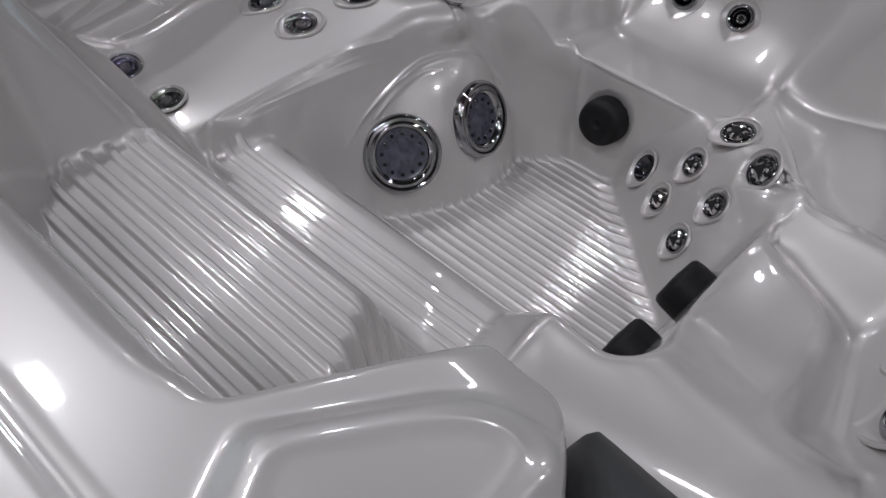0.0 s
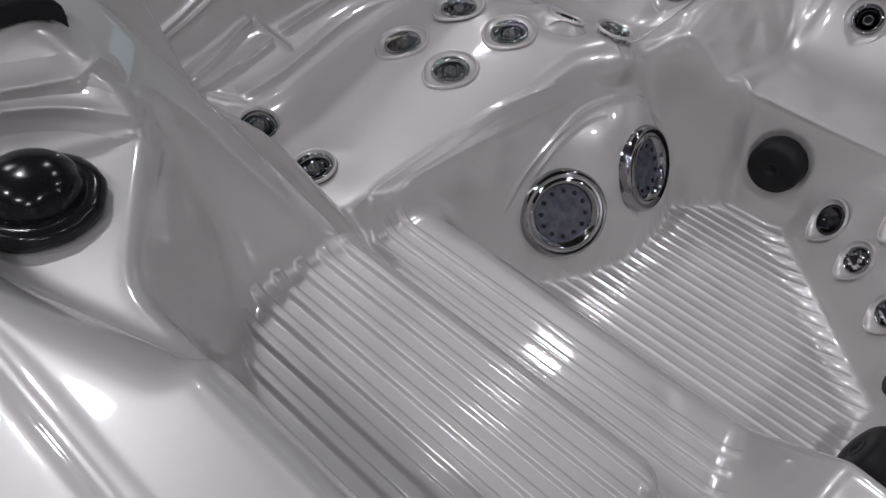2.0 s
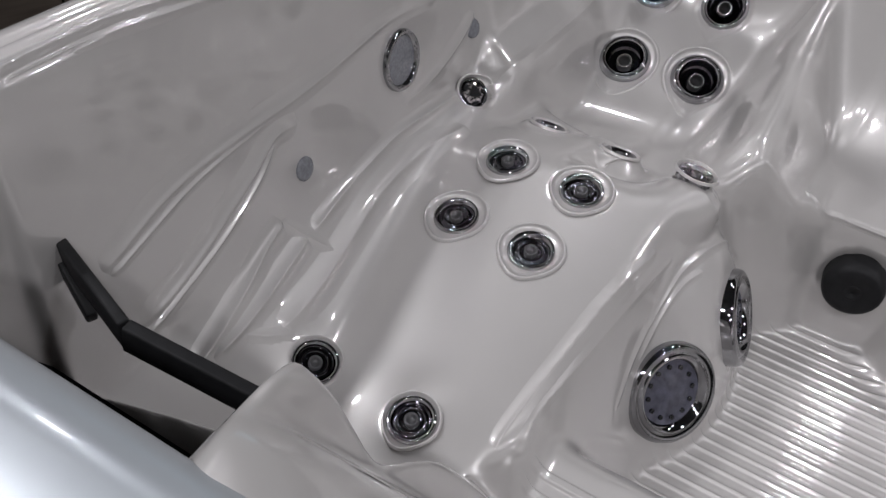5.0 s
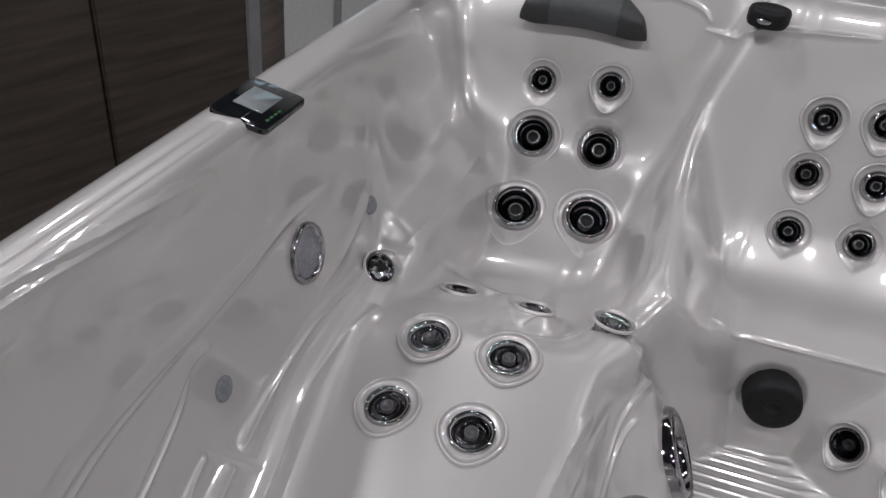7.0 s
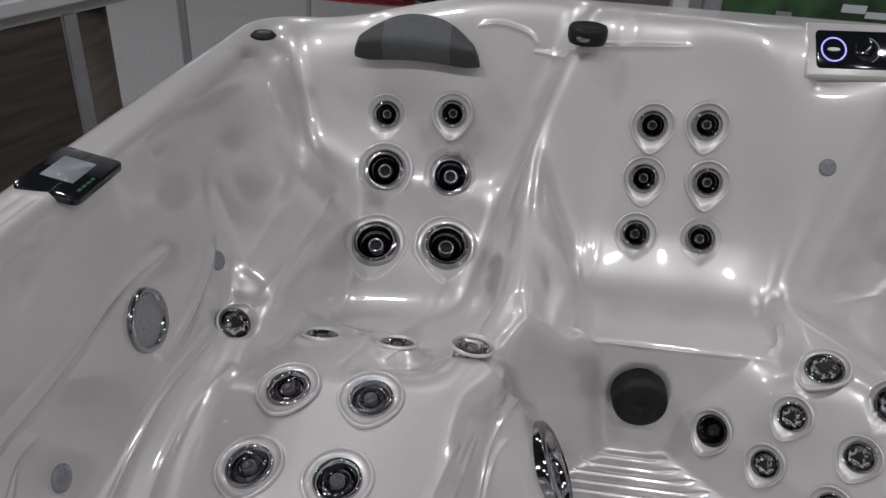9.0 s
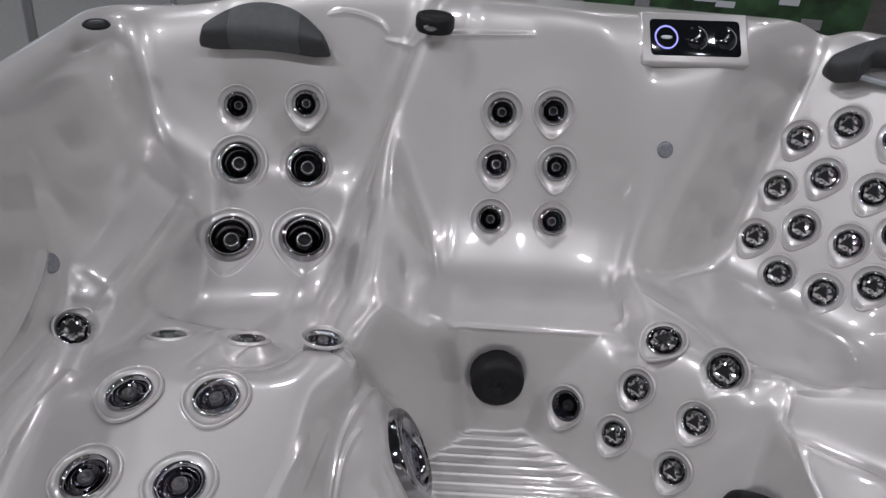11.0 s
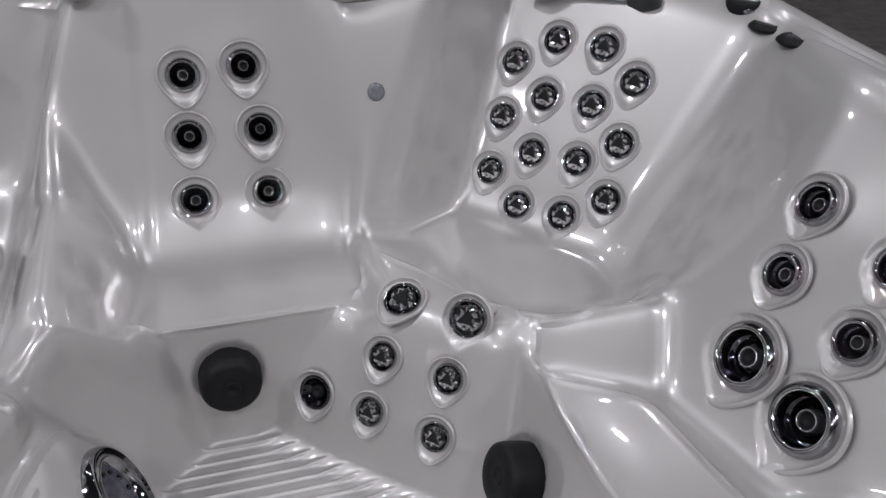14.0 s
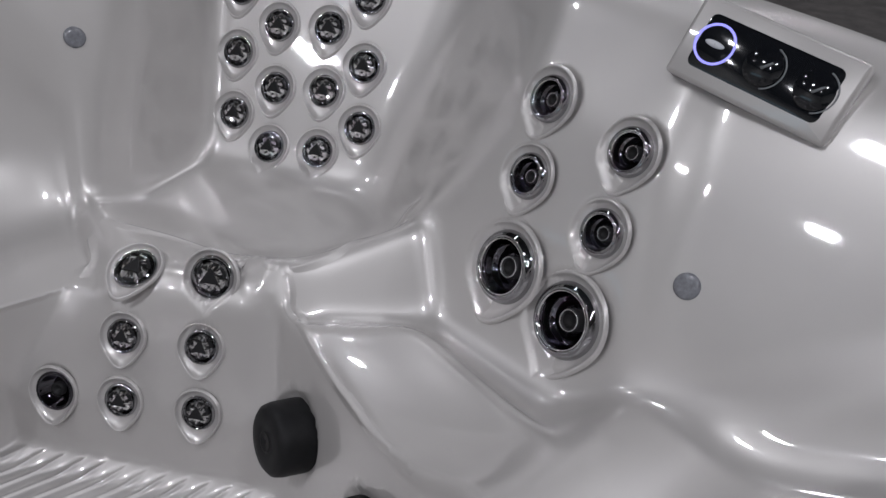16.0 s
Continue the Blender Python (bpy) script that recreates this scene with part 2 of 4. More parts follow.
def spaced(stops):
    out = []
    for lo, hi, d in stops:
        n = max(1, round((hi - lo) / d))
        out += [lo + (hi - lo) * i / n for i in range(n)]
    return np.array(out + [stops[-1][1]])


XS = spaced([(-0.645, -0.54, 0.004), (-0.54, -0.44, 0.0018), (-0.44, -0.02, 0.004), (-0.02, 0.14, 0.003), (0.14, 0.70, 0.0045), (0.70, 0.80, 0.003), (0.80, 1.32, 0.0032), (1.32, 1.465, 0.003)])
YS = spaced([(-1.005, -0.70, 0.005), (-0.70, -0.19, 0.0017), (-0.19, -0.05, 0.004), (-0.05, 0.50, 0.0016), (0.50, 0.55, 0.0012), (0.55, 0.85, 0.0033), (0.85, 1.095, 0.003)])
GX, GY = np.meshgrid(XS, YS)


def eased(z, amount):
    """Rounds the edges of the moulded form off; amount is the radius by place, in metres."""
    hx, hy = np.diff(XS), np.diff(YS)
    mx, my = 0.5 * (hx[1:] + hx[:-1]), 0.5 * (hy[1:] + hy[:-1])
    rate = amount ** 2
    dt = 0.42 / (rate.max() * (1 / hx.min() ** 2 + 1 / hy.min() ** 2))
    for _ in range(int(math.ceil(0.5 / dt))):
        lap = np.zeros_like(z)
        gx, gy = np.diff(z, axis=1) / hx, np.diff(z, axis=0) / hy[:, None]
        lap[:, 1:-1] += np.diff(gx, axis=1) / mx
        lap[1:-1] += np.diff(gy, axis=0) / my[:, None]
        z = z + dt * rate * lap
    return z


FORM, RIBS, ROLL = shell_height(GX, GY)
SOFT = 0.005 - 0.0025 * (1 - step01(-0.64, -0.6, GY)) * step01(0.66, 0.72, GX) + 0.007 * step01(0.80, 0.84, GX) * step01(-0.2, -0.12, GY) * (1 - step01(0.40, 0.5, GY))
SOFT = SOFT + 0.010 * (1 - step01(-0.36, -0.30, GX)) * step01(0.42, 0.55, GY)
SOFT = SOFT + 0.012 * (1 - step01(-0.36, -0.29, GX)) * step01(0.72, 0.82, GY)
SOFT = SOFT + 0.006 * step01(-0.12, -0.08, GX) * (1 - step01(0.05, 0.09, GX)) * step01(-0.32, -0.26, GY) * (1 - step01(0.5, 0.6, GY))
SOFT = SOFT + 0.004 * (1 - step01(-0.05, 0.05, GX)) * step01(0.3, 0.42, GY) + 0.003 * step01(0.1, 0.2, GX) * step01(0.56, 0.62, GY)
GZ = eased(FORM, SOFT) + RIBS - ROLL
CO = np.stack([GX, GY, GZ], -1)
DY = np.gradient(GZ, YS, axis=0)
DX = np.gradient(GZ, XS, axis=1)
NO = np.stack([-DX, -DY, np.ones_like(GZ)], -1)
NO /= np.linalg.norm(NO, axis=-1, keepdims=True)
PUSH = np.zeros_like(GZ)


def recess(p, n, r, tail, depth, point=1.5):
    """A drop-shaped seat pressed into the shell round a jet, its point along tail."""
    n = Vector(n).normalized()
    t = Vector(tail)
    t = (t - n * t.dot(n)).normalized()
    s = n.cross(t)
    d = CO - np.array(p)
    m = (np.abs(d) < 2.2 * r).all(-1)
    q = d[m]
    a, b, c = q @ np.array(t), np.abs(q @ np.array(s)), q @ np.array(n)
    hh = point * r
    kb = r / hh
    ka = math.sqrt(1 - kb * kb)
    k = -b * kb + a * ka
    sd = np.where(k < 0, np.hypot(a, b) - r, np.where(k > ka * hh, np.hypot(a - hh, b), b * ka + a * kb - r))
    inside = 1 - step01(-0.007, 0.002, sd)
    deep = depth * (0.35 + 0.65 * np.clip((1.2 * r - a) / (2.2 * r), 0, 1))
    PUSH[m] -= np.where(np.abs(c) < 1.5 * r, inside * deep, 0)


def crease(points, height, width):
    """A rounded ridge (or groove) along a line over the shell."""
    pts = [np.array(q, float) for q in points]
    best = np.full(GZ.shape, 9.0)
    for u, v in zip(pts, pts[1:]):
        w = v - u
        lo, hi = np.minimum(u, v) - 4 * width, np.maximum(u, v) + 4 * width
        m = ((CO > lo) & (CO < hi)).all(-1)
        q = CO[m] - u
        tt = np.clip(q @ w / (w @ w), 0, 1)
        best[m] = np.minimum(best[m], np.linalg.norm(q - tt[:, None] * w, axis=1))
    PUSH[:] += height * (np.exp(-np.sqrt(best ** 2 + 0.003 ** 2) / width) if height > 0 else np.exp(-(best / width) ** 2))


# place, radius, seat radius, direction of the drop's point, kind
DOWN = (0, 0, -1)
TURNED = (-0.91, -0.04, 0.42)
JETS = [
    ((-0.289, 0.955, 0.522), 0.031, 0.043, DOWN, "bowl"), ((-0.134, 0.941, 0.544), 0.031, 0.043, DOWN, "bowl"),
    ((-0.280, 0.893, 0.409), 0.049, 0.060, DOWN, "bowl"), ((-0.128, 0.915, 0.401), 0.049, 0.060, DOWN, "bowl"),
    ((-0.271, 0.750, 0.296), 0.054, 0.067, DOWN, "bowl"), ((-0.112, 0.762, 0.302), 0.054, 0.067, DOWN, "bowl"),
    ((-0.291, 0.185, 0.353), 0.036, 0.050, (0, -1, 0), "ring"), ((-0.157, 0.176, 0.362), 0.036, 0.050, (0, -1, 0), "ring"),
    ((-0.308, 0.048, 0.320), 0.036, 0.050, (0, -1, 0), "ring"), ((-0.174, 0.034, 0.332), 0.036, 0.050, (0, -1, 0), "ring"),
    ((-0.290, 0.375, 0.315), 0.030, 0.036, (0, 1, -0.5), "ring", (0, 0.38, 0.92)), ((-0.149, 0.362, 0.327), 0.030, 0.036, (0, 1, -0.5), "ring", (0, 0.38, 0.92)),
    ((-0.013, 0.308, 0.382), 0.030, 0.036, (0, 1, -0.5), "ring"),
    ((-0.343, -0.269, 0.262), 0.033, 0.038, (0, -1, 0), "ring"), ((-0.185, -0.281, 0.273), 0.033, 0.038, (0, -1, 0), "ring"),
    ((0.300, 0.879, 0.584), 0.031, 0.043, DOWN, "bowl"), ((0.411, 0.879, 0.596), 0.031, 0.043, DOWN, "bowl"),
    ((0.298, 0.844, 0.476), 0.031, 0.043, DOWN, "bowl"), ((0.431, 0.841, 0.482), 0.031, 0.043, DOWN, "bowl"),
    ((0.295, 0.793, 0.366), 0.031, 0.043, DOWN, "bowl"), ((0.434, 0.799, 0.368), 0.031, 0.043, DOWN, "bowl"),
    ((0.616, 0.464, 0.309), 0.034, 0.043, DOWN, "star"), ((0.705, 0.376, 0.314), 0.034, 0.043, DOWN, "star", (-0.6, -0.62, 0.5)),
    ((0.571, 0.421, 0.224), 0.027, 0.037, DOWN, "star"), ((0.541, 0.392, 0.128), 0.027, 0.037, DOWN, "star"),
    ((0.663, 0.338, 0.223), 0.027, 0.037, DOWN, "star"), ((0.633, 0.303, 0.130), 0.027, 0.037, DOWN, "star"),
    ((1.177, 0.202, 0.571), 0.034, 0.047, DOWN, "bowl", TURNED), ((1.198, 0.055, 0.547), 0.034, 0.047, DOWN, "bowl", TURNED),
    ((1.132, 0.178, 0.468), 0.034, 0.047, DOWN, "bowl", TURNED), ((1.151, 0.037, 0.442), 0.034, 0.047, DOWN, "bowl", TURNED),
    ((1.078, 0.146, 0.343), 0.055, 0.070, DOWN, "bowl", TURNED), ((1.095, 0.023, 0.320), 0.055, 0.070, DOWN, "bowl", TURNED),
    ((0.995, 0.933, 0.559), 0.029, 0.041, DOWN, "star"), ((1.069, 0.890, 0.615), 0.029, 0.041, DOWN, "star"),
    ((1.136, 0.808, 0.622), 0.029, 0.041, DOWN, "star"), ((1.168, 0.722, 0.575), 0.029, 0.041, DOWN, "star"),
    ((0.955, 0.883, 0.453), 0.029, 0.041, DOWN, "star"), ((1.029, 0.839, 0.509), 0.029, 0.041, DOWN, "star"),
    ((1.098, 0.758, 0.517), 0.029, 0.041, DOWN, "star"), ((0.916, 0.834, 0.349), 0.029, 0.041, DOWN, "star"),
    ((0.990, 0.790, 0.404), 0.029, 0.041, DOWN, "star"), ((1.057, 0.711, 0.414), 0.029, 0.041, DOWN, "star"),
    ((1.125, 0.671, 0.465), 0.029, 0.041, DOWN, "star"), ((0.949, 0.747, 0.305), 0.029, 0.041, DOWN, "star"),
    ((1.016, 0.667, 0.314), 0.029, 0.041, DOWN, "star"), ((1.087, 0.624, 0.365), 0.029, 0.041, DOWN, "star"),
    ((-0.434, 0.336, 0.347), 0.030, 0.034, (0.3, 1, 0.3), "star", (0.62, -0.3, 0.72)),
    ((0.458, 0.472, 0.121), 0.032, 0.041, DOWN, "drain"),
]


def on_shell(p):
    """The place on the shell nearest to p, and its smoothed normal."""
    d = np.linalg.norm(CO - np.array(p), axis=-1)
    i, j = np.unravel_index(np.argmin(d), d.shape)
    near = d < d[i, j] + 0.03
    n = NO[near].mean(0)
    return Vector(CO[i, j]), Vector(n).normalized()


SEATS = []
HOLES = []


def meet(p, r):
    """Swell or dent the shell gently so that it passes through p."""
    q, n = on_shell(p)
    off = (Vector(p) - q).dot(n)
    d = np.linalg.norm(CO - np.array(q), axis=-1)
    PUSH[:] += off * np.exp(-(d / (1.6 * r)) ** 2)
    return n


def settle(p, n, r):
    """Bring the shell round p into the plane through p across n."""
    d = CO + NO * PUSH[..., None] - np.array(p)
    h = d @ np.array(n)
    rho = np.linalg.norm(d - h[..., None] * np.array(n), axis=-1)
    w = (1 - step01(0.95 * r, 1.6 * r, rho)) * (1 - step01(0.03, 0.05, np.abs(h)))
    PUSH[:] -= w * h / np.maximum(NO @ np.array(n), 0.5)


for p, r, rs, tail, kind, *given in JETS:
    n = meet(p, rs)
    n = Vector(given[0]).normalized() if given else n
    if given and kind == "ring":
        settle(p, n, rs)
    SEATS.append((Vector(p), n, r, kind, tail))
for (p, r, rs, tail, kind, *_), (q, n, *_) in zip(JETS, SEATS):
    recess(q, n, rs, tail, 0.008, 1.12 if kind == "ring" else 1.35)
    HOLES.append((q, n, 0.93 * r))
for p in ((0.317, 0.512, 0.150), (0.722, 0.172, 0.153), (0.722, -0.031, 0.153)):
    q, n = on_shell(p)
    recess(q, n, 0.062, DOWN, 0.010, 1.5)
FOOT = []
for p in ((0.096, 0.076, 0.137), (0.144, 0.272, 0.166)):
    n = meet(p, 0.06)
    FOOT.append((Vector(p), n))
    HOLES.append((Vector(p), n, 0.07))
for gx in (-0.585, -0.565, -0.545):
    crease([(gx, -0.45, 0.71), (gx + 0.004, 0.07, 0.71)], -0.004, 0.005)
for gx in (1.36, 1.385):
    crease([(gx, -0.8, 0.73), (gx, 0.25, 0.73), (gx, 0.75, 0.73)], -0.004, 0.006)
crease([(0.2, -0.86, 0.75), (0.95, -0.86, 0.75)], -0.004, 0.006)
tub = new("hot_tub")
tagged(tub, "pearl silver acrylic hot tub, empty, with chrome jets", "hot tub")


def part(name, bm, material, parent, label=""):
    m = bpy.data.meshes.new(name)
    bm.normal_update()
    bm.to_mesh(m)
    bm.free()
    m.shade_smooth()
    m.materials.append(material)
    ob = new(name, m)
    ob.parent = parent
    if label:
        ob["label"] = label
    return ob


def build_shell():
    me = bpy.data.meshes.new("shell")
    co = CO + NO * PUSH[..., None]
    ny, nx = GZ.shape
    for p, n, r in HOLES:
        d = co - np.array(p)
        h = d @ np.array(n)
        m = (np.linalg.norm(d - h[..., None] * np.array(n), axis=-1) < r) & (np.abs(h) < 0.06)
        co[m] -= np.array(n) * (0.02 + 0.6 * r)
    i = np.arange(nx * ny).reshape(ny, nx)
    q = np.stack([i[:-1, :-1], i[:-1, 1:], i[1:, 1:], i[1:, :-1]], -1).reshape(-1, 4)
    me.vertices.add(nx * ny)
    me.vertices.foreach_set("co", co.reshape(-1))
    me.loops.add(q.size)
    me.loops.foreach_set("vertex_index", q.reshape(-1).astype(np.int32))
    me.polygons.add(len(q))
    me.polygons.foreach_set("loop_start", np.arange(0, q.size, 4).astype(np.int32))
    me.update(calc_edges=True)
    me.shade_smooth()
    me.materials.append(M_SHELL)
    ob = new("shell", me)
    ob.parent = tub
    return ob


build_shell()
def lathe(bm, prof, n=36, close=False):
    rings = []
    for r, z in prof:
        rings.append([bm.verts.new((r * math.cos(2 * math.pi * i / n), r * math.sin(2 * math.pi * i / n), z)) for i in range(n)])
    for a, b in zip(rings, rings[1:]):
        for i in range(n):
            j = (i + 1) % n
            bm.faces.new((a[i], a[j], b[j], b[i]))
    if close:
        bm.faces.new(rings[-1])
    return rings


def mesh_of(name, bm, material):
    m = bpy.data.meshes.new(name)
    bmesh.ops.recalc_face_normals(bm, faces=bm.faces)
    bm.to_mesh(m)
    bm.free()
    m.shade_smooth()
    m.materials.append(material)
    return m


def facing(p, n, up=(0, 0, 1)):
    """A pose at p whose z axis is n and whose y axis leans towards up."""
    n = Vector(n).normalized()
    u = Vector(up)
    y = (u - n * u.dot(n)).normalized()
    x = y.cross(n)
    m = Matrix((x, y, n)).transposed().to_4x4()
    m.translation = p
    return m


JET_MESHES = {}


def jet_meshes(kind, r):
    key = (kind, r)
    if key in JET_MESHES:
        return JET_MESHES[key]
    out = []
    if kind == "bowl":
        bm = bmesh.new()
        lathe(bm, [(r * 1.04, -0.014), (r * 1.04, -0.001), (r * 1.01, 0.004), (r * 0.95, 0.10 * r + 0.003), (r * 0.87, 0.16 * r + 0.003), (r * 0.815, 0.165 * r + 0.003), (r * 0.79, 0.14 * r), (r * 0.775, 0.0)])
        out.append(("bezel", mesh_of("bezel", bm, M_CHROME)))
        bm = bmesh.new()
        lathe(bm, [(r * 0.80, 0.15 * r), (r * 0.755, 0.11 * r), (r * 0.72, 0.0), (r * 0.68, -0.16 * r), (r * 0.63, -0.22 * r), (r * 0.58, -0.24 * r),
                   (r * 0.52, -0.38 * r), (r * 0.42, -0.47 * r), (r * 0.3, -0.5 * r), (0.001, -0.52 * r)], close=True)
        out.append(("cup", mesh_of("cup", bm, M_SMOKE)))
        bm = bmesh.new()
        lathe(bm, [(r * 0.795, 0.145 * r), (r * 0.79, 0.175 * r + 0.002), (r * 0.765, 0.18 * r + 0.002), (r * 0.75, 0.12 * r)])
        out.append(("cup_ring", mesh_of("cup_ring", bm, M_SPIN)))
        bm = bmesh.new()
        lathe(bm, [(r * 0.34, -0.5 * r), (r * 0.32, -0.2 * r), (r * 0.30, -0.12 * r), (r * 0.26, -0.12 * r), (r * 0.24, -0.2 * r)])
        out.append(("nozzle", mesh_of("nozzle", bm, M_GREY)))
        bm = bmesh.new()
        lathe(bm, [(r * 0.305, -0.125 * r), (r * 0.295, -0.105 * r), (r * 0.265, -0.105 * r), (r * 0.255, -0.125 * r)])
        out.append(("nozzle_rim", mesh_of("nozzle_rim", bm, M_SATIN)))
        bm = bmesh.new()
        lathe(bm, [(r * 0.26, -0.18 * r), (r * 0.19, -0.32 * r), (0.001, -0.34 * r)], close=True)
        out.append(("nozzle_core", mesh_of("nozzle_core", bm, M_BLACK)))
    elif kind == "ring":
        bm = bmesh.new()
        lathe(bm, [(r * 1.0, -0.012), (r * 1.0, 0.001), (r * 0.95, 0.005), (r * 0.85, 0.004), (r * 0.76, -0.003)])
        out.append(("bezel", mesh_of("bezel", bm, M_CHROME)))
        bm = bmesh.new()
        lathe(bm, [(r * 0.78, -0.002), (r * 0.66, -0.006), (r * 0.6, 0.0), (r * 0.5, 0.0), (r * 0.46, -0.006), (r * 0.3, -0.006), (0.001, -0.006)], close=True)
        out.append(("cup", mesh_of("cup", bm, M_SMOKE)))
        bm = bmesh.new()
        lathe(bm, [(r * 0.3, -0.007), (r * 0.29, 0.003), (r * 0.2, 0.003), (r * 0.17, -0.003), (0.001, -0.003)], close=True)
        out.append(("nozzle", mesh_of("nozzle", bm, M_GREY)))
    elif kind == "star":
        bm = bmesh.new()
        lathe(bm, [(r * 1.0, -0.012), (r * 1.0, 0.0), (r * 0.95, 0.004), (r * 0.86, 0.002), (r * 0.8, -0.006), (r * 0.7, -0.010)])
        out.append(("bezel", mesh_of("bezel", bm, M_CHROME)))
        bm = bmesh.new()
        rings = lathe(bm, [(r * 0.8, -0.010), (r * 0.76, -0.003), (r * 0.68, 0.002), (r * 0.58, 0.005), (r * 0.46, 0.007), (r * 0.34, 0.0075), (r * 0.2, 0.008)], 48, True)
        for ring in rings[1:5]:
            for k, v in enumerate(ring):
                v.co.z += 0.0018 * math.cos(2 * math.pi * k * 8 / 48)
        f = mesh_of("spinner", bm, M_SPIN)
        f.shade_flat()
        out.append(("spinner", f))
        bm = bmesh.new()
        vs = [bm.verts.new((r * 0.5 * math.cos(a), r * 0.5 * math.sin(a), 0.0096)) for a in (math.pi / 2, math.pi * 7 / 6, math.pi * 11 / 6)]
        lo = [bm.verts.new((v.co.x, v.co.y, 0.004)) for v in vs]
        bm.faces.new(vs)
        for k in range(3):
            bm.faces.new((vs[k], lo[k], lo[(k + 1) % 3], vs[(k + 1) % 3]))
        f = mesh_of("outlet", bm, M_DARK)
        f.shade_flat()
        out.append(("outlet", f))
        for k in range(3):
            bm = bmesh.new()
            arc = [math.pi / 6 + math.pi * 2 / 3 * k + (q - 3) * 0.13 for q in range(7)]
            rows = [[bm.verts.new((r * f * math.cos(a), r * f * math.sin(a), z)) for a in arc] for f, z in ((0.70, 0.0005), (0.685, 0.0036), (0.6, 0.0066), (0.585, 0.003))]
            for lo, hi in zip(rows, rows[1:]):
                for q in range(6):
                    bm.faces.new((lo[q], lo[q + 1], hi[q + 1], hi[q]))
            out.append(("slot", mesh_of("slot", bm, M_DARK)))
    elif kind == "drain":
        bm = bmesh.new()
        lathe(bm, [(r * 1.0, -0.012), (r * 1.0, 0.0), (r * 0.92, 0.003), (r * 0.8, 0.0), (r * 0.7, -0.012), (r * 0.3, -0.016)])
        out.append(("bezel", mesh_of("bezel", bm, M_SMOKE)))
        bm = bmesh.new()
        lathe(bm, [(r * 0.36, -0.018), (r * 0.34, -0.006), (r * 0.2, -0.006), (0.001, -0.016)], close=True)
        out.append(("outlet", mesh_of("outlet", bm, M_BLACK)))
    JET_MESHES[key] = out
    return out


def drop(r, point=1.5, k=52):
    """The outline of a blunt drop of radius r, drawn out to point * r towards -y."""
    out = []
    for i in range(k):
        a = -math.pi / 2 + 2 * math.pi * i / k
        low = max(0.0, -math.sin(a))
        out.append((r * math.cos(a) * (1 - 0.16 * low ** 2), r * math.sin(a) - (point - 1) * r * low ** 3.2))
    return out


SEAT_MESHES = {}


def seat_mesh(r, rs, point):
    """A moulded drop-shaped seat: a thin lip outside, a dish falling to the bezel."""
    if (r, rs, point) not in SEAT_MESHES:
        bm = bmesh.new()
        line = drop(rs, point)
        loops = []
        for grow, z in ((1.06, -0.004), (1.03, -0.0002), (1.0, 0.0012), (0.965, 0.0004), (0.94, -0.002), (0.92, -0.004)):
            loops.append([bm.verts.new((x * grow, y * grow, z)) for x, y in line])
        for f, z in ((0.5, -0.0065), (1.0, -0.0075)):
            row = []
            for x, y in line:
                a = math.atan2(y, x)
                row.append(bm.verts.new((x * 0.92 * (1 - f) + r * 0.98 * math.cos(a) * f, y * 0.92 * (1 - f) + r * 0.98 * math.sin(a) * f, z)))
            loops.append(row)
        n = len(line)
        for a, b in zip(loops, loops[1:]):
            for i in range(n):
                bm.faces.new((a[i], a[(i + 1) % n], b[(i + 1) % n], b[i]))
        SEAT_MESHES[(r, rs, point)] = mesh_of("jet_seat", bm, M_SHELL)
    return SEAT_MESHES[(r, rs, point)]


JET_LABEL = {"bowl": "chrome jet with a dark cup and grey nozzle", "ring": "low chrome jet with dark rings", "star": "chrome jet with faceted spinner",
             "drain": "dark grey drain fitting"}
for (p, r, rs, tail, kind, *_), (q, n, *_) in zip(JETS, SEATS):
    ms = jet_meshes(kind, r * 1.1 if kind == "star" and p[0] > 0.8 else r)
    j = new("jet" if kind != "drain" else "drain", ms[0][1])
    j.parent = tub
    j["label"] = JET_LABEL[kind]
    up = tuple(-c for c in tail)
    j.matrix_local = facing(q - n * 0.002, n, up)
    for name, m in ms[1:]:
        o = new(name, m)
        o.parent = j
    o = new("jet_seat", seat_mesh(r, rs * (1.06 if p[1] > 0.6 else 1.0), 1.12 if kind == "ring" else 1.32))
    o.parent = j
    o.matrix_local = pose(0, 0, 0.006)


FINAL = CO + NO * PUSH[..., None]


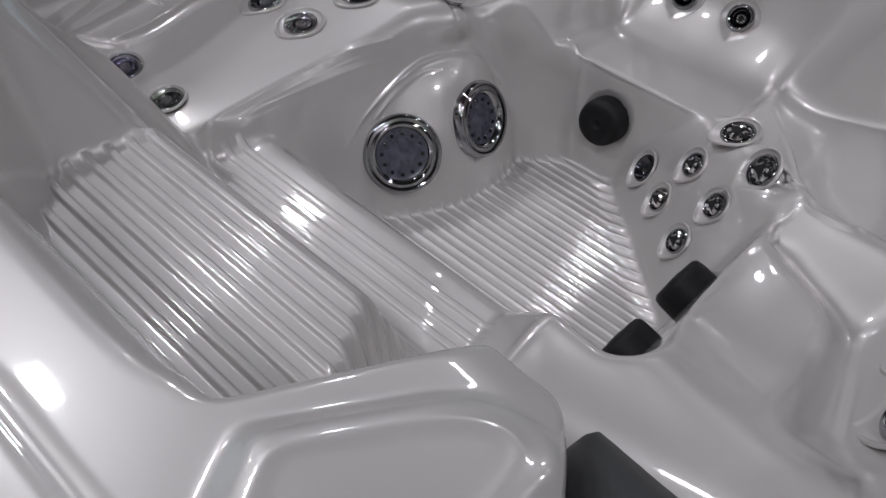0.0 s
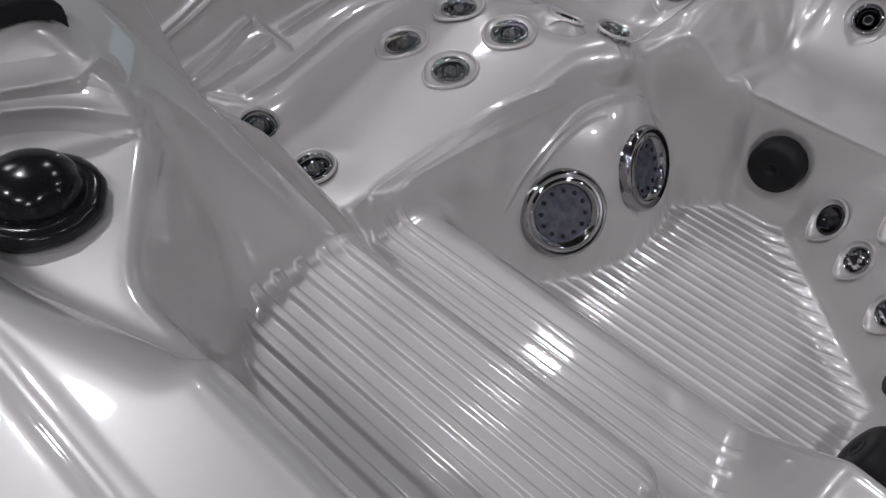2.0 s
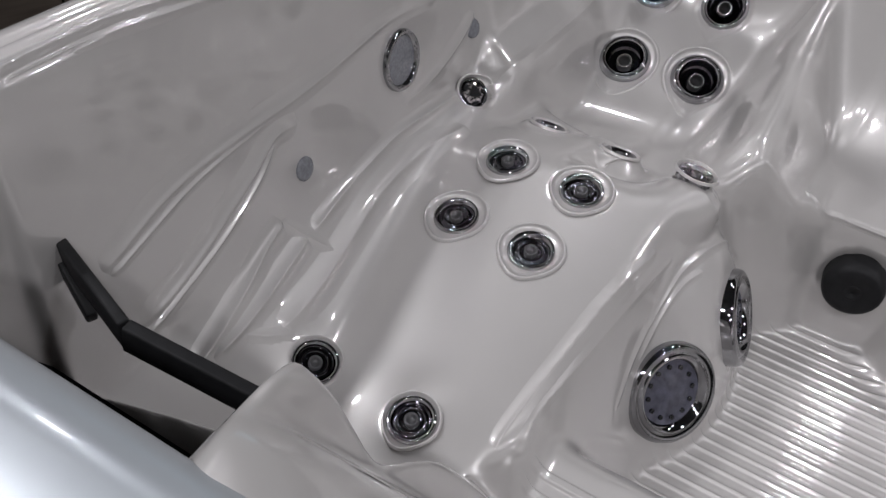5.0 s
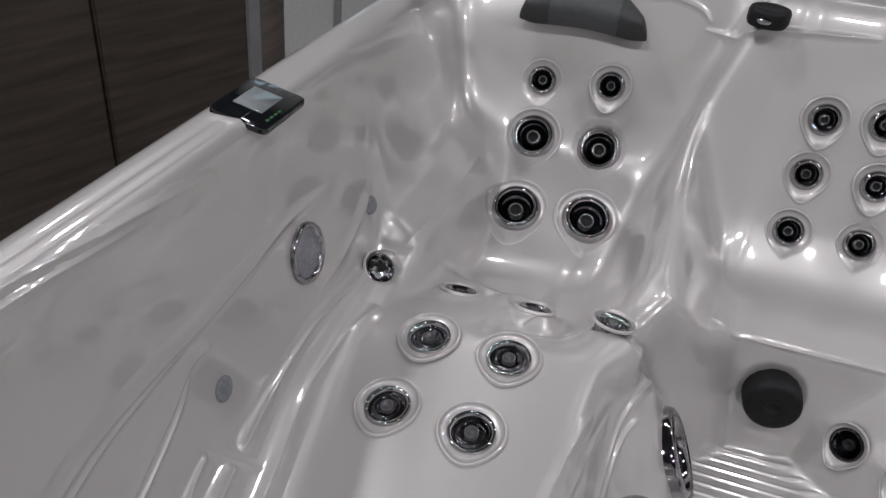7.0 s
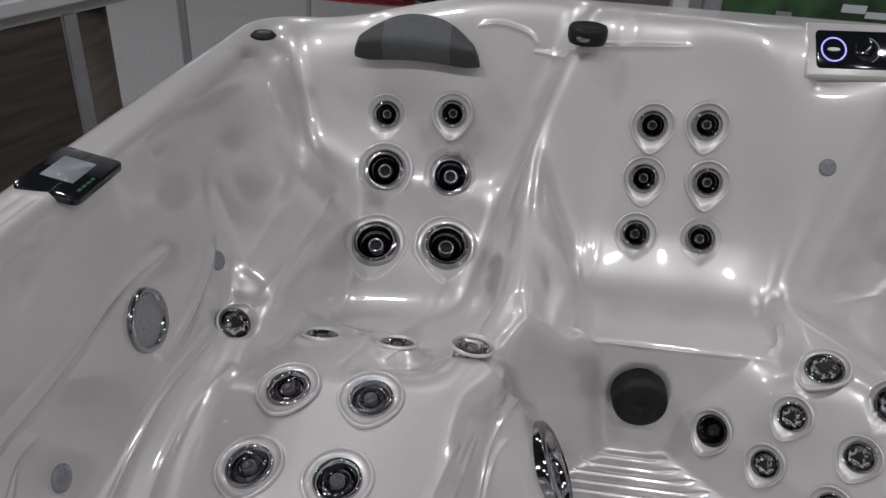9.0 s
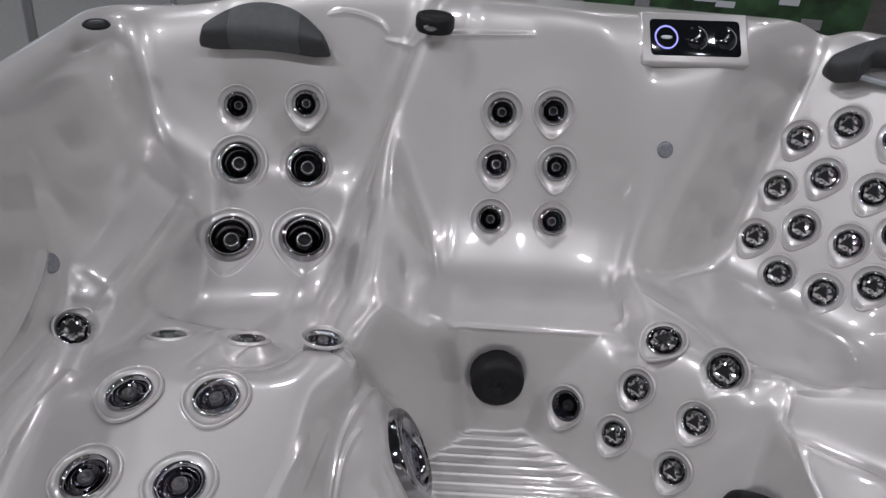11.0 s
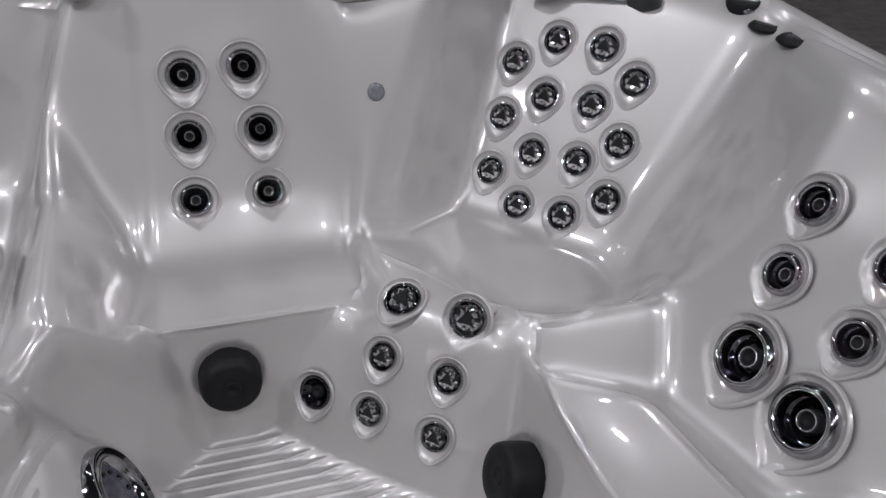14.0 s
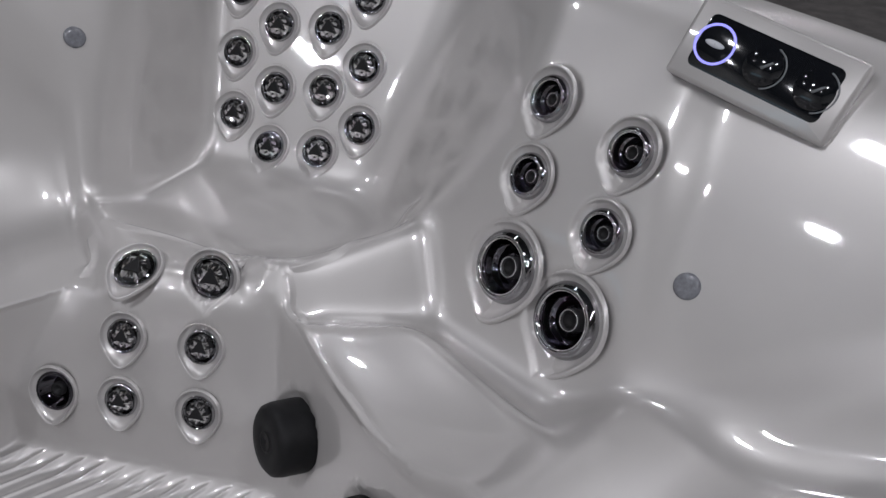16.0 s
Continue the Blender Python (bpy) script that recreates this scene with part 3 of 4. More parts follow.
def ridge(points, height, width, name="moulded_ridge", lean=0.0, ends=(0.25, 0.25)):
    """A rounded moulding that follows a smooth line over the shell; lean makes one flank steeper."""
    pts = [Vector(q) for q in points]
    pts = [2 * pts[0] - pts[1]] + pts + [2 * pts[-1] - pts[-2]]
    line = []
    for a, b, c, d in zip(pts, pts[1:], pts[2:], pts[3:]):
        k = max(4, int((c - b).length / 0.006))
        for i in range(k):
            t = i / k
            line.append(0.5 * (2 * b + t * (c - a) + t * t * (2 * a - 5 * b + 4 * c - d) + t * t * t * (3 * b - a - 3 * c + d)))
    line.append(pts[-2])
    lo, hi = np.min([tuple(q) for q in line], 0) - 0.06, np.max([tuple(q) for q in line], 0) + 0.06
    m = ((FINAL > lo) & (FINAL < hi)).all(-1)
    cs, ns = FINAL[m], NO[m]

    def land(q):
        i = int(np.argmin(((cs - np.array(q)) ** 2).sum(1)))
        n = Vector(ns[i])
        return q - n * (q - Vector(cs[i])).dot(n), n

    bm = bmesh.new()
    rows = []
    steps = [-2.6, -1.7, -1.1, -0.7, -0.4, -0.2, -0.08, 0.08, 0.2, 0.4, 0.7, 1.1, 1.7, 2.6]
    for i, q in enumerate(line):
        tan = (line[min(i + 1, len(line) - 1)] - line[max(i - 1, 0)]).normalized()
        c, n = land(q)
        side = tan.cross(n).normalized()
        f = i / (len(line) - 1)
        fade = min(1.0, f / ends[0] if ends[0] else 1.0, (1 - f) / ends[1] if ends[1] else 1.0)
        fade = math.sqrt(max(0.0, fade)) if fade < 1 else 1.0
        row = []
        for s in steps:
            w = 0.85 * width * (1 + lean * (1 if s > 0 else -1))
            v, nn = land(c + side * s * w)
            row.append(bm.verts.new(v + nn * (height * fade * math.exp(-math.sqrt(s * s + 0.03) * 1.25) - 0.0008 * abs(s) / 2.6 - (0.0006 if fade < 0.2 else 0))))
        rows.append(row)
    for a, b in zip(rows, rows[1:]):
        for i in range(len(steps) - 1):
            bm.faces.new((a[i], a[i + 1], b[i + 1], b[i]))
    m = mesh_of(name, bm, M_SHELL)
    o = new(name, m)
    o.parent = tub
    return o


# moulded lines of the lounge's side wall
ridge([(-0.497, -0.437, 0.482), (-0.503, -0.344, 0.514), (-0.504, -0.277, 0.524), (-0.505, -0.195, 0.527), (-0.505, -0.091, 0.527), (-0.506, 0.018, 0.533), (-0.507, 0.144, 0.542), (-0.504, 0.289, 0.525)], 0.008, 0.011, ends=(0.05, 0.5))
ridge([(-0.495, -0.43, 0.471), (-0.498, -0.371, 0.488), (-0.502, -0.293, 0.508), (-0.503, -0.21, 0.516), (-0.504, -0.086, 0.522)], 0.006, 0.007, ends=(0.05, 0.5))
ridge([(-0.473, -0.419, 0.392), (-0.478, -0.367, 0.402), (-0.485, -0.308, 0.42), (-0.49, -0.251, 0.445), (-0.495, -0.199, 0.468), (-0.5, -0.147, 0.496), (-0.498, -0.098, 0.489)], 0.009, 0.012, ends=(0.1, 0.12))
ridge([(-0.462, -0.419, 0.379), (-0.474, -0.355, 0.393), (-0.481, -0.294, 0.409), (-0.487, -0.241, 0.429), (-0.493, -0.185, 0.458), (-0.498, -0.145, 0.489)], 0.008, 0.008, ends=(0.1, 0.2))
ridge([(-0.42, -0.39, 0.33), (-0.426, -0.352, 0.336), (-0.441, -0.276, 0.353), (-0.456, -0.213, 0.371), (-0.464, -0.171, 0.38)], 0.010, 0.011, ends=(0.1, 0.05))
ridge([(-0.416, -0.372, 0.323), (-0.418, -0.31, 0.326), (-0.425, -0.247, 0.334), (-0.432, -0.192, 0.343), (-0.438, -0.147, 0.35)], 0.010, 0.010, ends=(0.1, 0.05))
ridge([(-0.391, -0.267, 0.297), (-0.398, -0.176, 0.302), (-0.407, -0.104, 0.313), (-0.423, 0.019, 0.332), (-0.42, 0.161, 0.341), (-0.399, 0.245, 0.351)], 0.009, 0.015, ends=(0.08, 0.2))
ridge([(-0.439, -0.13, 0.351), (-0.445, -0.075, 0.358), (-0.452, 0.015, 0.366), (-0.455, 0.144, 0.37), (-0.454, 0.314, 0.349)], 0.008, 0.009, ends=(0.05, 0.1))
ridge([(-0.476, 0.16, 0.397), (-0.481, 0.267, 0.405), (-0.489, 0.353, 0.427), (-0.493, 0.412, 0.456)], 0.008, 0.012, ends=(0.2, 0.1))
ridge([(-0.415, -0.32, 0.323), (-0.398, -0.293, 0.304), (-0.38, -0.257, 0.286)], 0.004, 0.008)
ridge([(-0.464, -0.169, 0.381), (-0.437, -0.145, 0.348), (-0.407, -0.118, 0.313)], 0.005, 0.008)
# edge of the arm shelf beside the lounge seat
ridge([(-0.415, 0.375, 0.36), (-0.402, 0.45, 0.37), (-0.388, 0.56, 0.378), (-0.378, 0.68, 0.384), (-0.374, 0.78, 0.39)], 0.004, 0.010, ends=(0.2, 0.3))
# lip of the leg rest
ridge([(-0.078, -0.26, 0.28), (-0.066, -0.169, 0.3), (-0.053, -0.085, 0.319), (-0.035, 0.022, 0.339), (-0.009, 0.145, 0.338)], 0.006, 0.010, ends=(0.04, 0.4))
ridge([(-0.049, -0.25, 0.295), (-0.033, -0.105, 0.295), (-0.013, 0.036, 0.303), (0.01, 0.181, 0.305)], 0.002, 0.010, ends=(0.04, 0.3))
# inner edge of the left rim
ridge([(-0.55, -0.45, 0.71), (-0.552, -0.369, 0.712), (-0.549, -0.297, 0.711), (-0.541, -0.203, 0.703), (-0.536, -0.095, 0.692), (-0.533, 0.006, 0.684)], 0.005, 0.007, ends=(0, 0.3))
ridge([(-0.543, -0.38, 0.704), (-0.542, -0.341, 0.704), (-0.537, -0.243, 0.696), (-0.533, -0.12, 0.685)], 0.004, 0.006)
# contour lines of the foot-jet bulge
ridge([(0.034, -0.03, 0.16), (0.021, 0.041, 0.216), (0.024, 0.133, 0.262), (0.035, 0.204, 0.283), (0.071, 0.312, 0.273), (0.095, 0.406, 0.177)], 0.005, 0.008)
ridge([(0.031, 0.049, 0.197), (0.031, 0.112, 0.239), (0.042, 0.173, 0.269), (0.062, 0.22, 0.274)], 0.004, 0.007)
# lips round the recess of the black cap
ridge([(0.024, -0.641, 0.655), (-0.022, -0.679, 0.668), (-0.039, -0.738, 0.68), (-0.025, -0.785, 0.684), (0.01, -0.821, 0.689), (0.084, -0.844, 0.722), (0.147, -0.852, 0.743), (0.209, -0.846, 0.749)], 0.008, 0.011, ends=(0.1, 0.2))
ridge([(-0.016, -0.626, 0.682), (-0.029, -0.669, 0.688), (-0.055, -0.722, 0.685), (-0.06, -0.76, 0.697), (-0.058, -0.80, 0.713)], 0.008, 0.012)
# ledge under the far rim's knob and along the block on the near rim
ridge([(0.03, 0.985, 0.69), (0.068, 0.965, 0.695), (0.111, 0.932, 0.719), (0.19, 0.935, 0.729), (0.279, 0.936, 0.735), (0.362, 0.94, 0.741)], 0.005, 0.008, ends=(0.3, 0.3))
ridge([(-0.099, 1.012, 0.726), (-0.05, 1.015, 0.735), (0.014, 1.011, 0.722), (0.044, 1.002, 0.696)], 0.004, 0.008)
# edges of the seats round the foot well
ridge([(0.603, 0.65, 0.3), (0.645, 0.595, 0.299), (0.694, 0.54, 0.293), (0.745, 0.46, 0.284), (0.775, 0.39, 0.29), (0.79, 0.319, 0.343)], 0.004, 0.009, ends=(0.2, 0.2))
ridge([(0.802, 0.305, 0.343), (0.87, 0.313, 0.343), (0.96, 0.35, 0.32), (1.041, 0.389, 0.319), (1.067, 0.369, 0.353)], 0.004, 0.009, ends=(0.15, 0.25))
ridge([(0.797, 0.305, 0.338), (0.787, 0.255, 0.305), (0.779, 0.18, 0.29), (0.775, 0.09, 0.285), (0.773, 0.0, 0.29), (0.776, -0.08, 0.31)], 0.004, 0.008, ends=(0.15, 0.3))
ridge([(0.15, 0.526, 0.262), (0.25, 0.526, 0.262), (0.36, 0.526, 0.262), (0.46, 0.526, 0.265), (0.52, 0.53, 0.268)], 0.005, 0.006, ends=(0.06, 0.2))
ridge([(0.544, 0.545, 0.27), (0.57, 0.59, 0.275), (0.58, 0.641, 0.277)], 0.006, 0.010)



# large foot jets in the bump
def foot_jet(p, n, r):
    bm = bmesh.new()
    lathe(bm, [(r * 1.02, -0.03), (r * 1.02, 0.0), (r * 0.98, 0.007), (r * 0.9, 0.010), (r * 0.84, 0.004), (r * 0.80, 0.008), (r * 0.74, 0.009), (r * 0.66, -0.004)], 56)
    j = part("foot_jet", bm, M_CHROME, tub, "large round foot jet with chrome ring")
    j.matrix_local = facing(p, n)
    bm = bmesh.new()
    lathe(bm, [(r * 0.68, -0.004), (r * 0.6, -0.006), (r * 0.3, -0.004), (0.001, -0.003)], 40, True)
    part("jet_face", bm, M_JETFACE, j, "blue-grey perforated jet face")
    for k in range(12):
        a = 2 * math.pi * k / 12
        bm = bmesh.new()
        lathe(bm, [(0.0042, -0.006), (0.0042, -0.0025), (0.003, -0.0022), (0.0005, -0.004)], 10)
        o = part("nozzle_hole", bm, M_GLOSS, j)
        o.matrix_local = pose(r * 0.52 * math.cos(a), r * 0.52 * math.sin(a), 0)


for q, m in FOOT:
    foot_jet(q + m * 0.003, m, 0.083)


# black suction covers
def suction(p, n, r):
    bm = bmesh.new()
    lathe(bm, [(r * 0.97, -0.06), (r * 1.0, -0.022), (r * 0.985, 0.008), (r * 0.94, 0.0185), (r * 0.82, 0.024), (r * 0.6, 0.025), (0.06 * r, 0.0255), (0.05 * r, 0.0235), (0.001, 0.0235)], 40, True)
    s = part("suction_cover", bm, M_BLACK, tub, "round black suction cover")
    s.matrix_local = facing(p, n)
    bm = bmesh.new()
    lathe(bm, [(r * 0.3, 0.0252), (r * 0.28, 0.0262), (r * 0.24, 0.0262), (r * 0.22, 0.0252)], 24)
    part("centre_ring", bm, M_BLACK, s)


suction((0.317, 0.505, 0.151), (0, -1, 0.08), 0.055)
suction((0.715, 0.172, 0.153), (-0.96, 0, 0.28), 0.055)
suction((0.716, -0.031, 0.153), (-0.96, 0, 0.28), 0.055)


# lamps and small lenses
def lens(p, r, label, ring):
    q, n = on_shell(p)
    bm = bmesh.new()
    if ring:
        lathe(bm, [(r, -0.01), (r, 0.004), (r * 0.94, 0.009), (r * 0.84, 0.008), (r * 0.78, 0.001)], 40)
        o = part("lamp", bm, M_CHROME, tub, label)
        bm = bmesh.new()
        lathe(bm, [(r * 0.8, 0.002), (r * 0.5, 0.005), (0.001, 0.006)], 40, True)
        part("lens", bm, M_LENS, o)
    else:
        lathe(bm, [(r, -0.006), (r, 0.002), (r * 0.8, 0.004), (r * 0.5, 0.004), (0.001, 0.004)], 24, True)
        o = part("light_lens", bm, M_LENS, tub, label)
    o.matrix_local = facing(q, n)


lens((-0.487, 0.162, 0.473), 0.050, "round chrome-ringed underwater lamp", True)
for p in ((-0.491, -0.101, 0.422), (-0.461, 0.401, 0.436), (0.658, 0.836, 0.543), (1.20, -0.09, 0.415)):
    lens(p, 0.018, "small grey light lens", False)


# ---- fittings on the rim ----
def slab(bm, w, h, d, r=0.01, seg=5, bevel=0.003):
    """A rounded rectangle w x h in x, y, from z = 0 to d, with a bevelled top edge."""
    def loop(inset, z):
        out = []
        for cx, cy, a0 in ((w / 2 - r, h / 2 - r, 0), (-w / 2 + r, h / 2 - r, 90), (-w / 2 + r, -h / 2 + r, 180), (w / 2 - r, -h / 2 + r, 270)):
            for k in range(seg + 1):
                a = math.radians(a0 + 90 * k / seg)
                rr = max(r - inset, 0.0005)
                out.append(bm.verts.new((cx + rr * math.cos(a), cy + rr * math.sin(a), z)))
        return out
    ls = [loop(0, 0), loop(0, d - bevel), loop(bevel * 0.4, d - bevel * 0.3), loop(bevel, d)]
    n = len(ls[0])
    for a, b in zip(ls, ls[1:]):
        for i in range(n):
            bm.faces.new((a[i], a[(i + 1) % n], b[(i + 1) % n], b[i]))
    bm.faces.new(ls[-1])
    return ls


def arc_strip(bm, r0, r1, a0, a1, z, d, n=20):
    prev = None
    for k in range(n + 1):
        a = math.radians(a0 + (a1 - a0) * k / n)
        c, s = math.cos(a), math.sin(a)
        q = [bm.verts.new((r * c, r * s, zz)) for r, zz in ((r0, z), (r0, z + d), (r1, z + d), (r1, z))]
        if prev:
            for i in range(3):
                bm.faces.new((prev[i], q[i], q[i + 1], prev[i + 1]))
        prev = q


M_GLOW = mat("blue_ring_light", (0.3, 0.3, 1.0), 0.3)
_b = M_GLOW.node_tree.nodes["Principled BSDF"]
_b.inputs["Emission Color"].default_value = (0.36, 0.34, 1.0, 1)
_b.inputs["Emission Strength"].default_value = 0.9
M_MARK = mat("pale_marking", (0.55, 0.57, 0.6), 0.4)
M_DIM = mat("dim_marking", (0.16, 0.17, 0.18), 0.4)
M_SCREEN = mat("grey_screen", (0.22, 0.24, 0.25), 0.15, 0, 0.3, 0.05, 20)
M_GREEN = mat("green_marking", (0.02, 0.09, 0.025), 0.5)


def touch_panel():
    bm = bmesh.new()
    slab(bm, 0.088, 0.124, 0.009, 0.012, 5, 0.002)
    o = part("touch_panel", bm, M_GLOSS, tub, "black touch panel with a grey screen")
    n = Vector((0.19, 0, 0.98))
    o.matrix_local = facing((-0.559, 0.149, 0.7035), n, (0, 1, 0))
    bm = bmesh.new()
    slab(bm, 0.047, 0.062, 0.0012, 0.002)
    s = part("screen", bm, M_SCREEN, o, "grey blank screen")
    s.matrix_local = pose(-0.004, 0.004, 0.0088)
    for k in range(4):
        bm = bmesh.new()
        slab(bm, 0.004, 0.008, 0.0008, 0.0008, 2, 0.0002)
        b = part("print_bar", bm, M_GREEN, o)
        b.matrix_local = pose(0.033, -0.036 + 0.011 * k, 0.0086)


touch_panel()


def control_panel(centre, xdir, n, w=0.205, h=0.082):
    n = Vector(n).normalized()
    xd = Vector(xdir).normalized()
    yd = n.cross(xd).normalized()
    bm = bmesh.new()
    slab(bm, w + 0.04, h + 0.036, 0.03, 0.006, 4, 0.006)
    f = part("control_panel", bm, M_SHELL, tub, "black control panel in a pale moulded frame")
    m = Matrix((yd.cross(n), yd, n)).transposed().to_4x4()
    m.translation = Vector(centre) - n * 0.026
    f.matrix_local = m
    bm = bmesh.new()
    slab(bm, w, h, 0.003, 0.01, 5, 0.001)
    k = part("black_face", bm, M_GLOSS, f, "gloss black face")
    k.matrix_local = pose(0, 0, 0.0275)
    bm = bmesh.new()
    arc_strip(bm, 0.0230, 0.0262, 0, 360, 0.030, 0.001, 40)
    part("ring_light", bm, M_GLOW, f, "blue lit ring").matrix_local = pose(-0.066, 0, 0)
    bm = bmesh.new()
    lathe(bm, [(0.013, 0.030), (0.013, 0.0315), (0.011, 0.032), (0.0005, 0.032)], 20)
    lo = part("badge", bm, M_MARK, f)
    lo.matrix_local = pose(-0.066, 0, 0) @ Matrix.Diagonal((1, 0.32, 1, 1))
    for x in (0.0, 0.066):
        bm = bmesh.new()
        lathe(bm, [(0.024, 0.030), (0.024, 0.0315), (0.0235, 0.0322), (0.0005, 0.0322)], 28)
        d = part("dial", bm, M_GLOSS, f, "black dial")
        d.matrix_local = pose(x, 0, 0)
        bm = bmesh.new()
        arc_strip(bm, 0.0255, 0.0275, -70, 75, 0.030, 0.001, 20)
        part("dial_arc", bm, M_DIM, f).matrix_local = pose(x, 0, 0)
        bm = bmesh.new()
        vs = [bm.verts.new(c) for c in ((-0.003, -0.002, 0.0334), (0.0, -0.004, 0.0334), (0.010, 0.008, 0.0334), (0.008, 0.009, 0.0334))]
        lo = [bm.verts.new((v.co.x, v.co.y, 0.0320)) for v in vs]
        bm.faces.new(vs)
        for i in range(4):
            bm.faces.new((vs[i], lo[i], lo[(i + 1) % 4], vs[(i + 1) % 4]))
        part("pointer", bm, M_DIM, f).matrix_local = pose(x, 0, 0)


control_panel((0.702, 0.95, 0.758), (0.992, 0.125, 0.01), (0.07, -0.78, 0.62))
control_panel((1.297, -0.041, 0.681), (0.335, -0.92, -0.2), (-0.82, -0.31, 0.46), 0.176, 0.070)


def knob(p, r, h, n=(0, 0, 1), label="round black rim knob", grip=True):
    bm = bmesh.new()
    if grip:
        prof = [(r * 0.9, 0), (r, h * 0.25), (r, h * 0.75), (r * 0.93, h * 0.95), (r * 0.8, h), (r * 0.72, h * 0.93), (0.0005, h * 0.93)]
    else:
        prof = [(r * 0.8, 0), (r, h * 0.3), (r * 0.97, h * 0.6), (r * 0.75, h), (r * 0.6, h * 1.02), (r * 0.55, h * 0.95), (0.0005, h * 0.95)]
    lathe(bm, prof, 40)
    o = part("rim_knob", bm, M_BLACK, tub, label)
    o.matrix_local = facing(p, n, (0, 1, 0))
    if grip:
        bm = bmesh.new()
        lathe(bm, [(r * 0.35, 0), (r * 0.33, 0.0015), (0.0005, 0.0018)], 14)
        part("badge", bm, M_CHROME, o).matrix_local = pose(-r * 0.25, -r * 0.985, h * 0.45, 90, 0, -14) @ Matrix.Diagonal((1, 0.5, 1, 1))
    else:
        bm = bmesh.new()
        lathe(bm, [(r * 0.54, h * 0.95), (r * 0.5, h * 0.99), (0.0005, h * 0.99)], 24)
        part("cap", bm, M_GREY, o, "dark grey centre cap")


knob((0.14, 0.925, 0.735), 0.041, 0.036)
knob((-0.514, 0.796, 0.722), 0.026, 0.012, grip=False)
knob((1.352, 0.684, 0.716), 0.034, 0.030)
knob((1.362, 0.613, 0.703), 0.035, 0.016, grip=False)
knob((1.356, 0.525, 0.703), 0.035, 0.016, grip=False)


# ---- head pillows ----
def pillow(centre, n, w, h, arch, sections, thick=0.05, label="", notch=False, blunt=3.2, droop=0.18):
    """A crescent head pillow: sections are (from, to, material, name) along its width."""
    root = None
    base = facing(centre, n)
    for a, b, material, name in sections:
        bm = bmesh.new()
        nu, nv = 30, 12
        grid = []
        for i in range(nu + 1):
            q = i / nu
            if a <= -1 and b >= 1:
                q = (1 - math.cos(math.pi * q)) / 2
            elif a <= -1:
                q = 1 - math.cos(math.pi * q / 2)
            elif b >= 1:
                q = math.sin(math.pi * q / 2)
            u = a + (b - a) * q
            x = u * w / 2
            cap = math.sqrt(max(0.0, 1 - abs(u) ** blunt))
            top = -0.35 * h + (0.35 * h + 0.5 * h) * (1 - 0.55 * u * u) * cap
            bot = -0.35 * h + arch * (1 - (u / 0.75) ** 2 if abs(u) < 0.75 else 0) - droop * h * cap * min(1, (abs(u) / 0.75) ** 2)
            if notch and abs(u - 0.02) < 0.5:
                bot += 0.034 * min(1.0, (0.5 - abs(u - 0.02)) * 14)
            row = []
            for j in range(nv + 1):
                v = j / nv
                edge = (1 - abs(2 * v - 1) ** 3.5)
                fade = min(1, (1 - abs(u)) * 9)
                row.append(bm.verts.new((x, bot + (top - bot) * v, thick * math.sqrt(max(0, edge)) * math.sqrt(fade) - 0.012)))
            grid.append(row)
        for i in range(nu):
            for j in range(nv):
                bm.faces.new((grid[i][j], grid[i + 1][j], grid[i + 1][j + 1], grid[i][j + 1]))
        bmesh.ops.remove_doubles(bm, verts=bm.verts, dist=0.0002)
        if root is None:
            root = part("pillow", bm, material, tub, label)
            root.matrix_local = base
        else:
            part(name, bm, material, root)
    return root


SIDES = [(-0.5235, 0.5235, M_FOAM2, "centre_panel"), (-1, -0.525, M_FOAM, "side_panel"), (0.525, 1, M_FOAM, "side_panel")]
pillow((-0.222, 0.976, 0.692), (0.0, -0.72, 0.69), 0.281, 0.121, 0.0, SIDES, 0.055, "charcoal foam head pillow with darker ends", droop=0.07)
DARK = [(-0.504, 0.504, M_FOAM, "centre_panel"), (-1, -0.505, M_FOAM, "side_panel"), (0.505, 1, M_FOAM, "side_panel")]
pillow((1.137, 0.890, 0.748), (-0.50, -0.60, 0.62), 0.294, 0.131, 0.012, DARK, 0.05, "black foam head pillow with a gap beneath", True)
pillow((0.964, -0.643, 0.69), (0.0, 0.75, 0.66), 0.22, 0.15, 0.0, [(-1, 1, M_FOAM, "pad")], 0.05, "black foam head pillow on the rim", blunt=3.0)


# ---- black cap, skimmer and filter lid ----
def black_cap():
    bm = bmesh.new()
    rings = lathe(bm, [(0.050, 0.0), (0.0540, 0.004), (0.0548, 0.010), (0.0535, 0.0145), (0.0500, 0.0170), (0.0395, 0.0190), (0.0370, 0.0170)], 60)
    for ring in rings:
        for v in ring:
            a = math.atan2(v.co.y, v.co.x) % (math.pi / 5)
            f = 0.6 + 0.4 * math.cos(math.pi / 10) / math.cos(a - math.pi / 10)
            v.co.x, v.co.y = v.co.x * f, v.co.y * f
    o = part("diverter_cap", bm, M_CAP, tub, "glossy black domed diverter cap")
    o.matrix_local = facing((0.062, -0.760, 0.652), (0.03, 0.03, 1), (0, 1, 0))
    bm = bmesh.new()
    rings = lathe(bm, [(0.0385, 0.017), (0.0385, 0.0225), (0.0375, 0.0265), (0.0350, 0.0315), (0.0295, 0.0370), (0.0215, 0.0412), (0.011, 0.0436), (0.0005, 0.0442)], 50)
    for ring in rings[1:4]:
        for k, v in enumerate(ring):
            f = 1 - 0.05 * max(0.0, math.cos(2 * math.pi * k * 5 / 50)) ** 2
            v.co.x, v.co.y = v.co.x * f, v.co.y * f
    part("dome", bm, M_CAP, o, "glossy black dome")


black_cap()


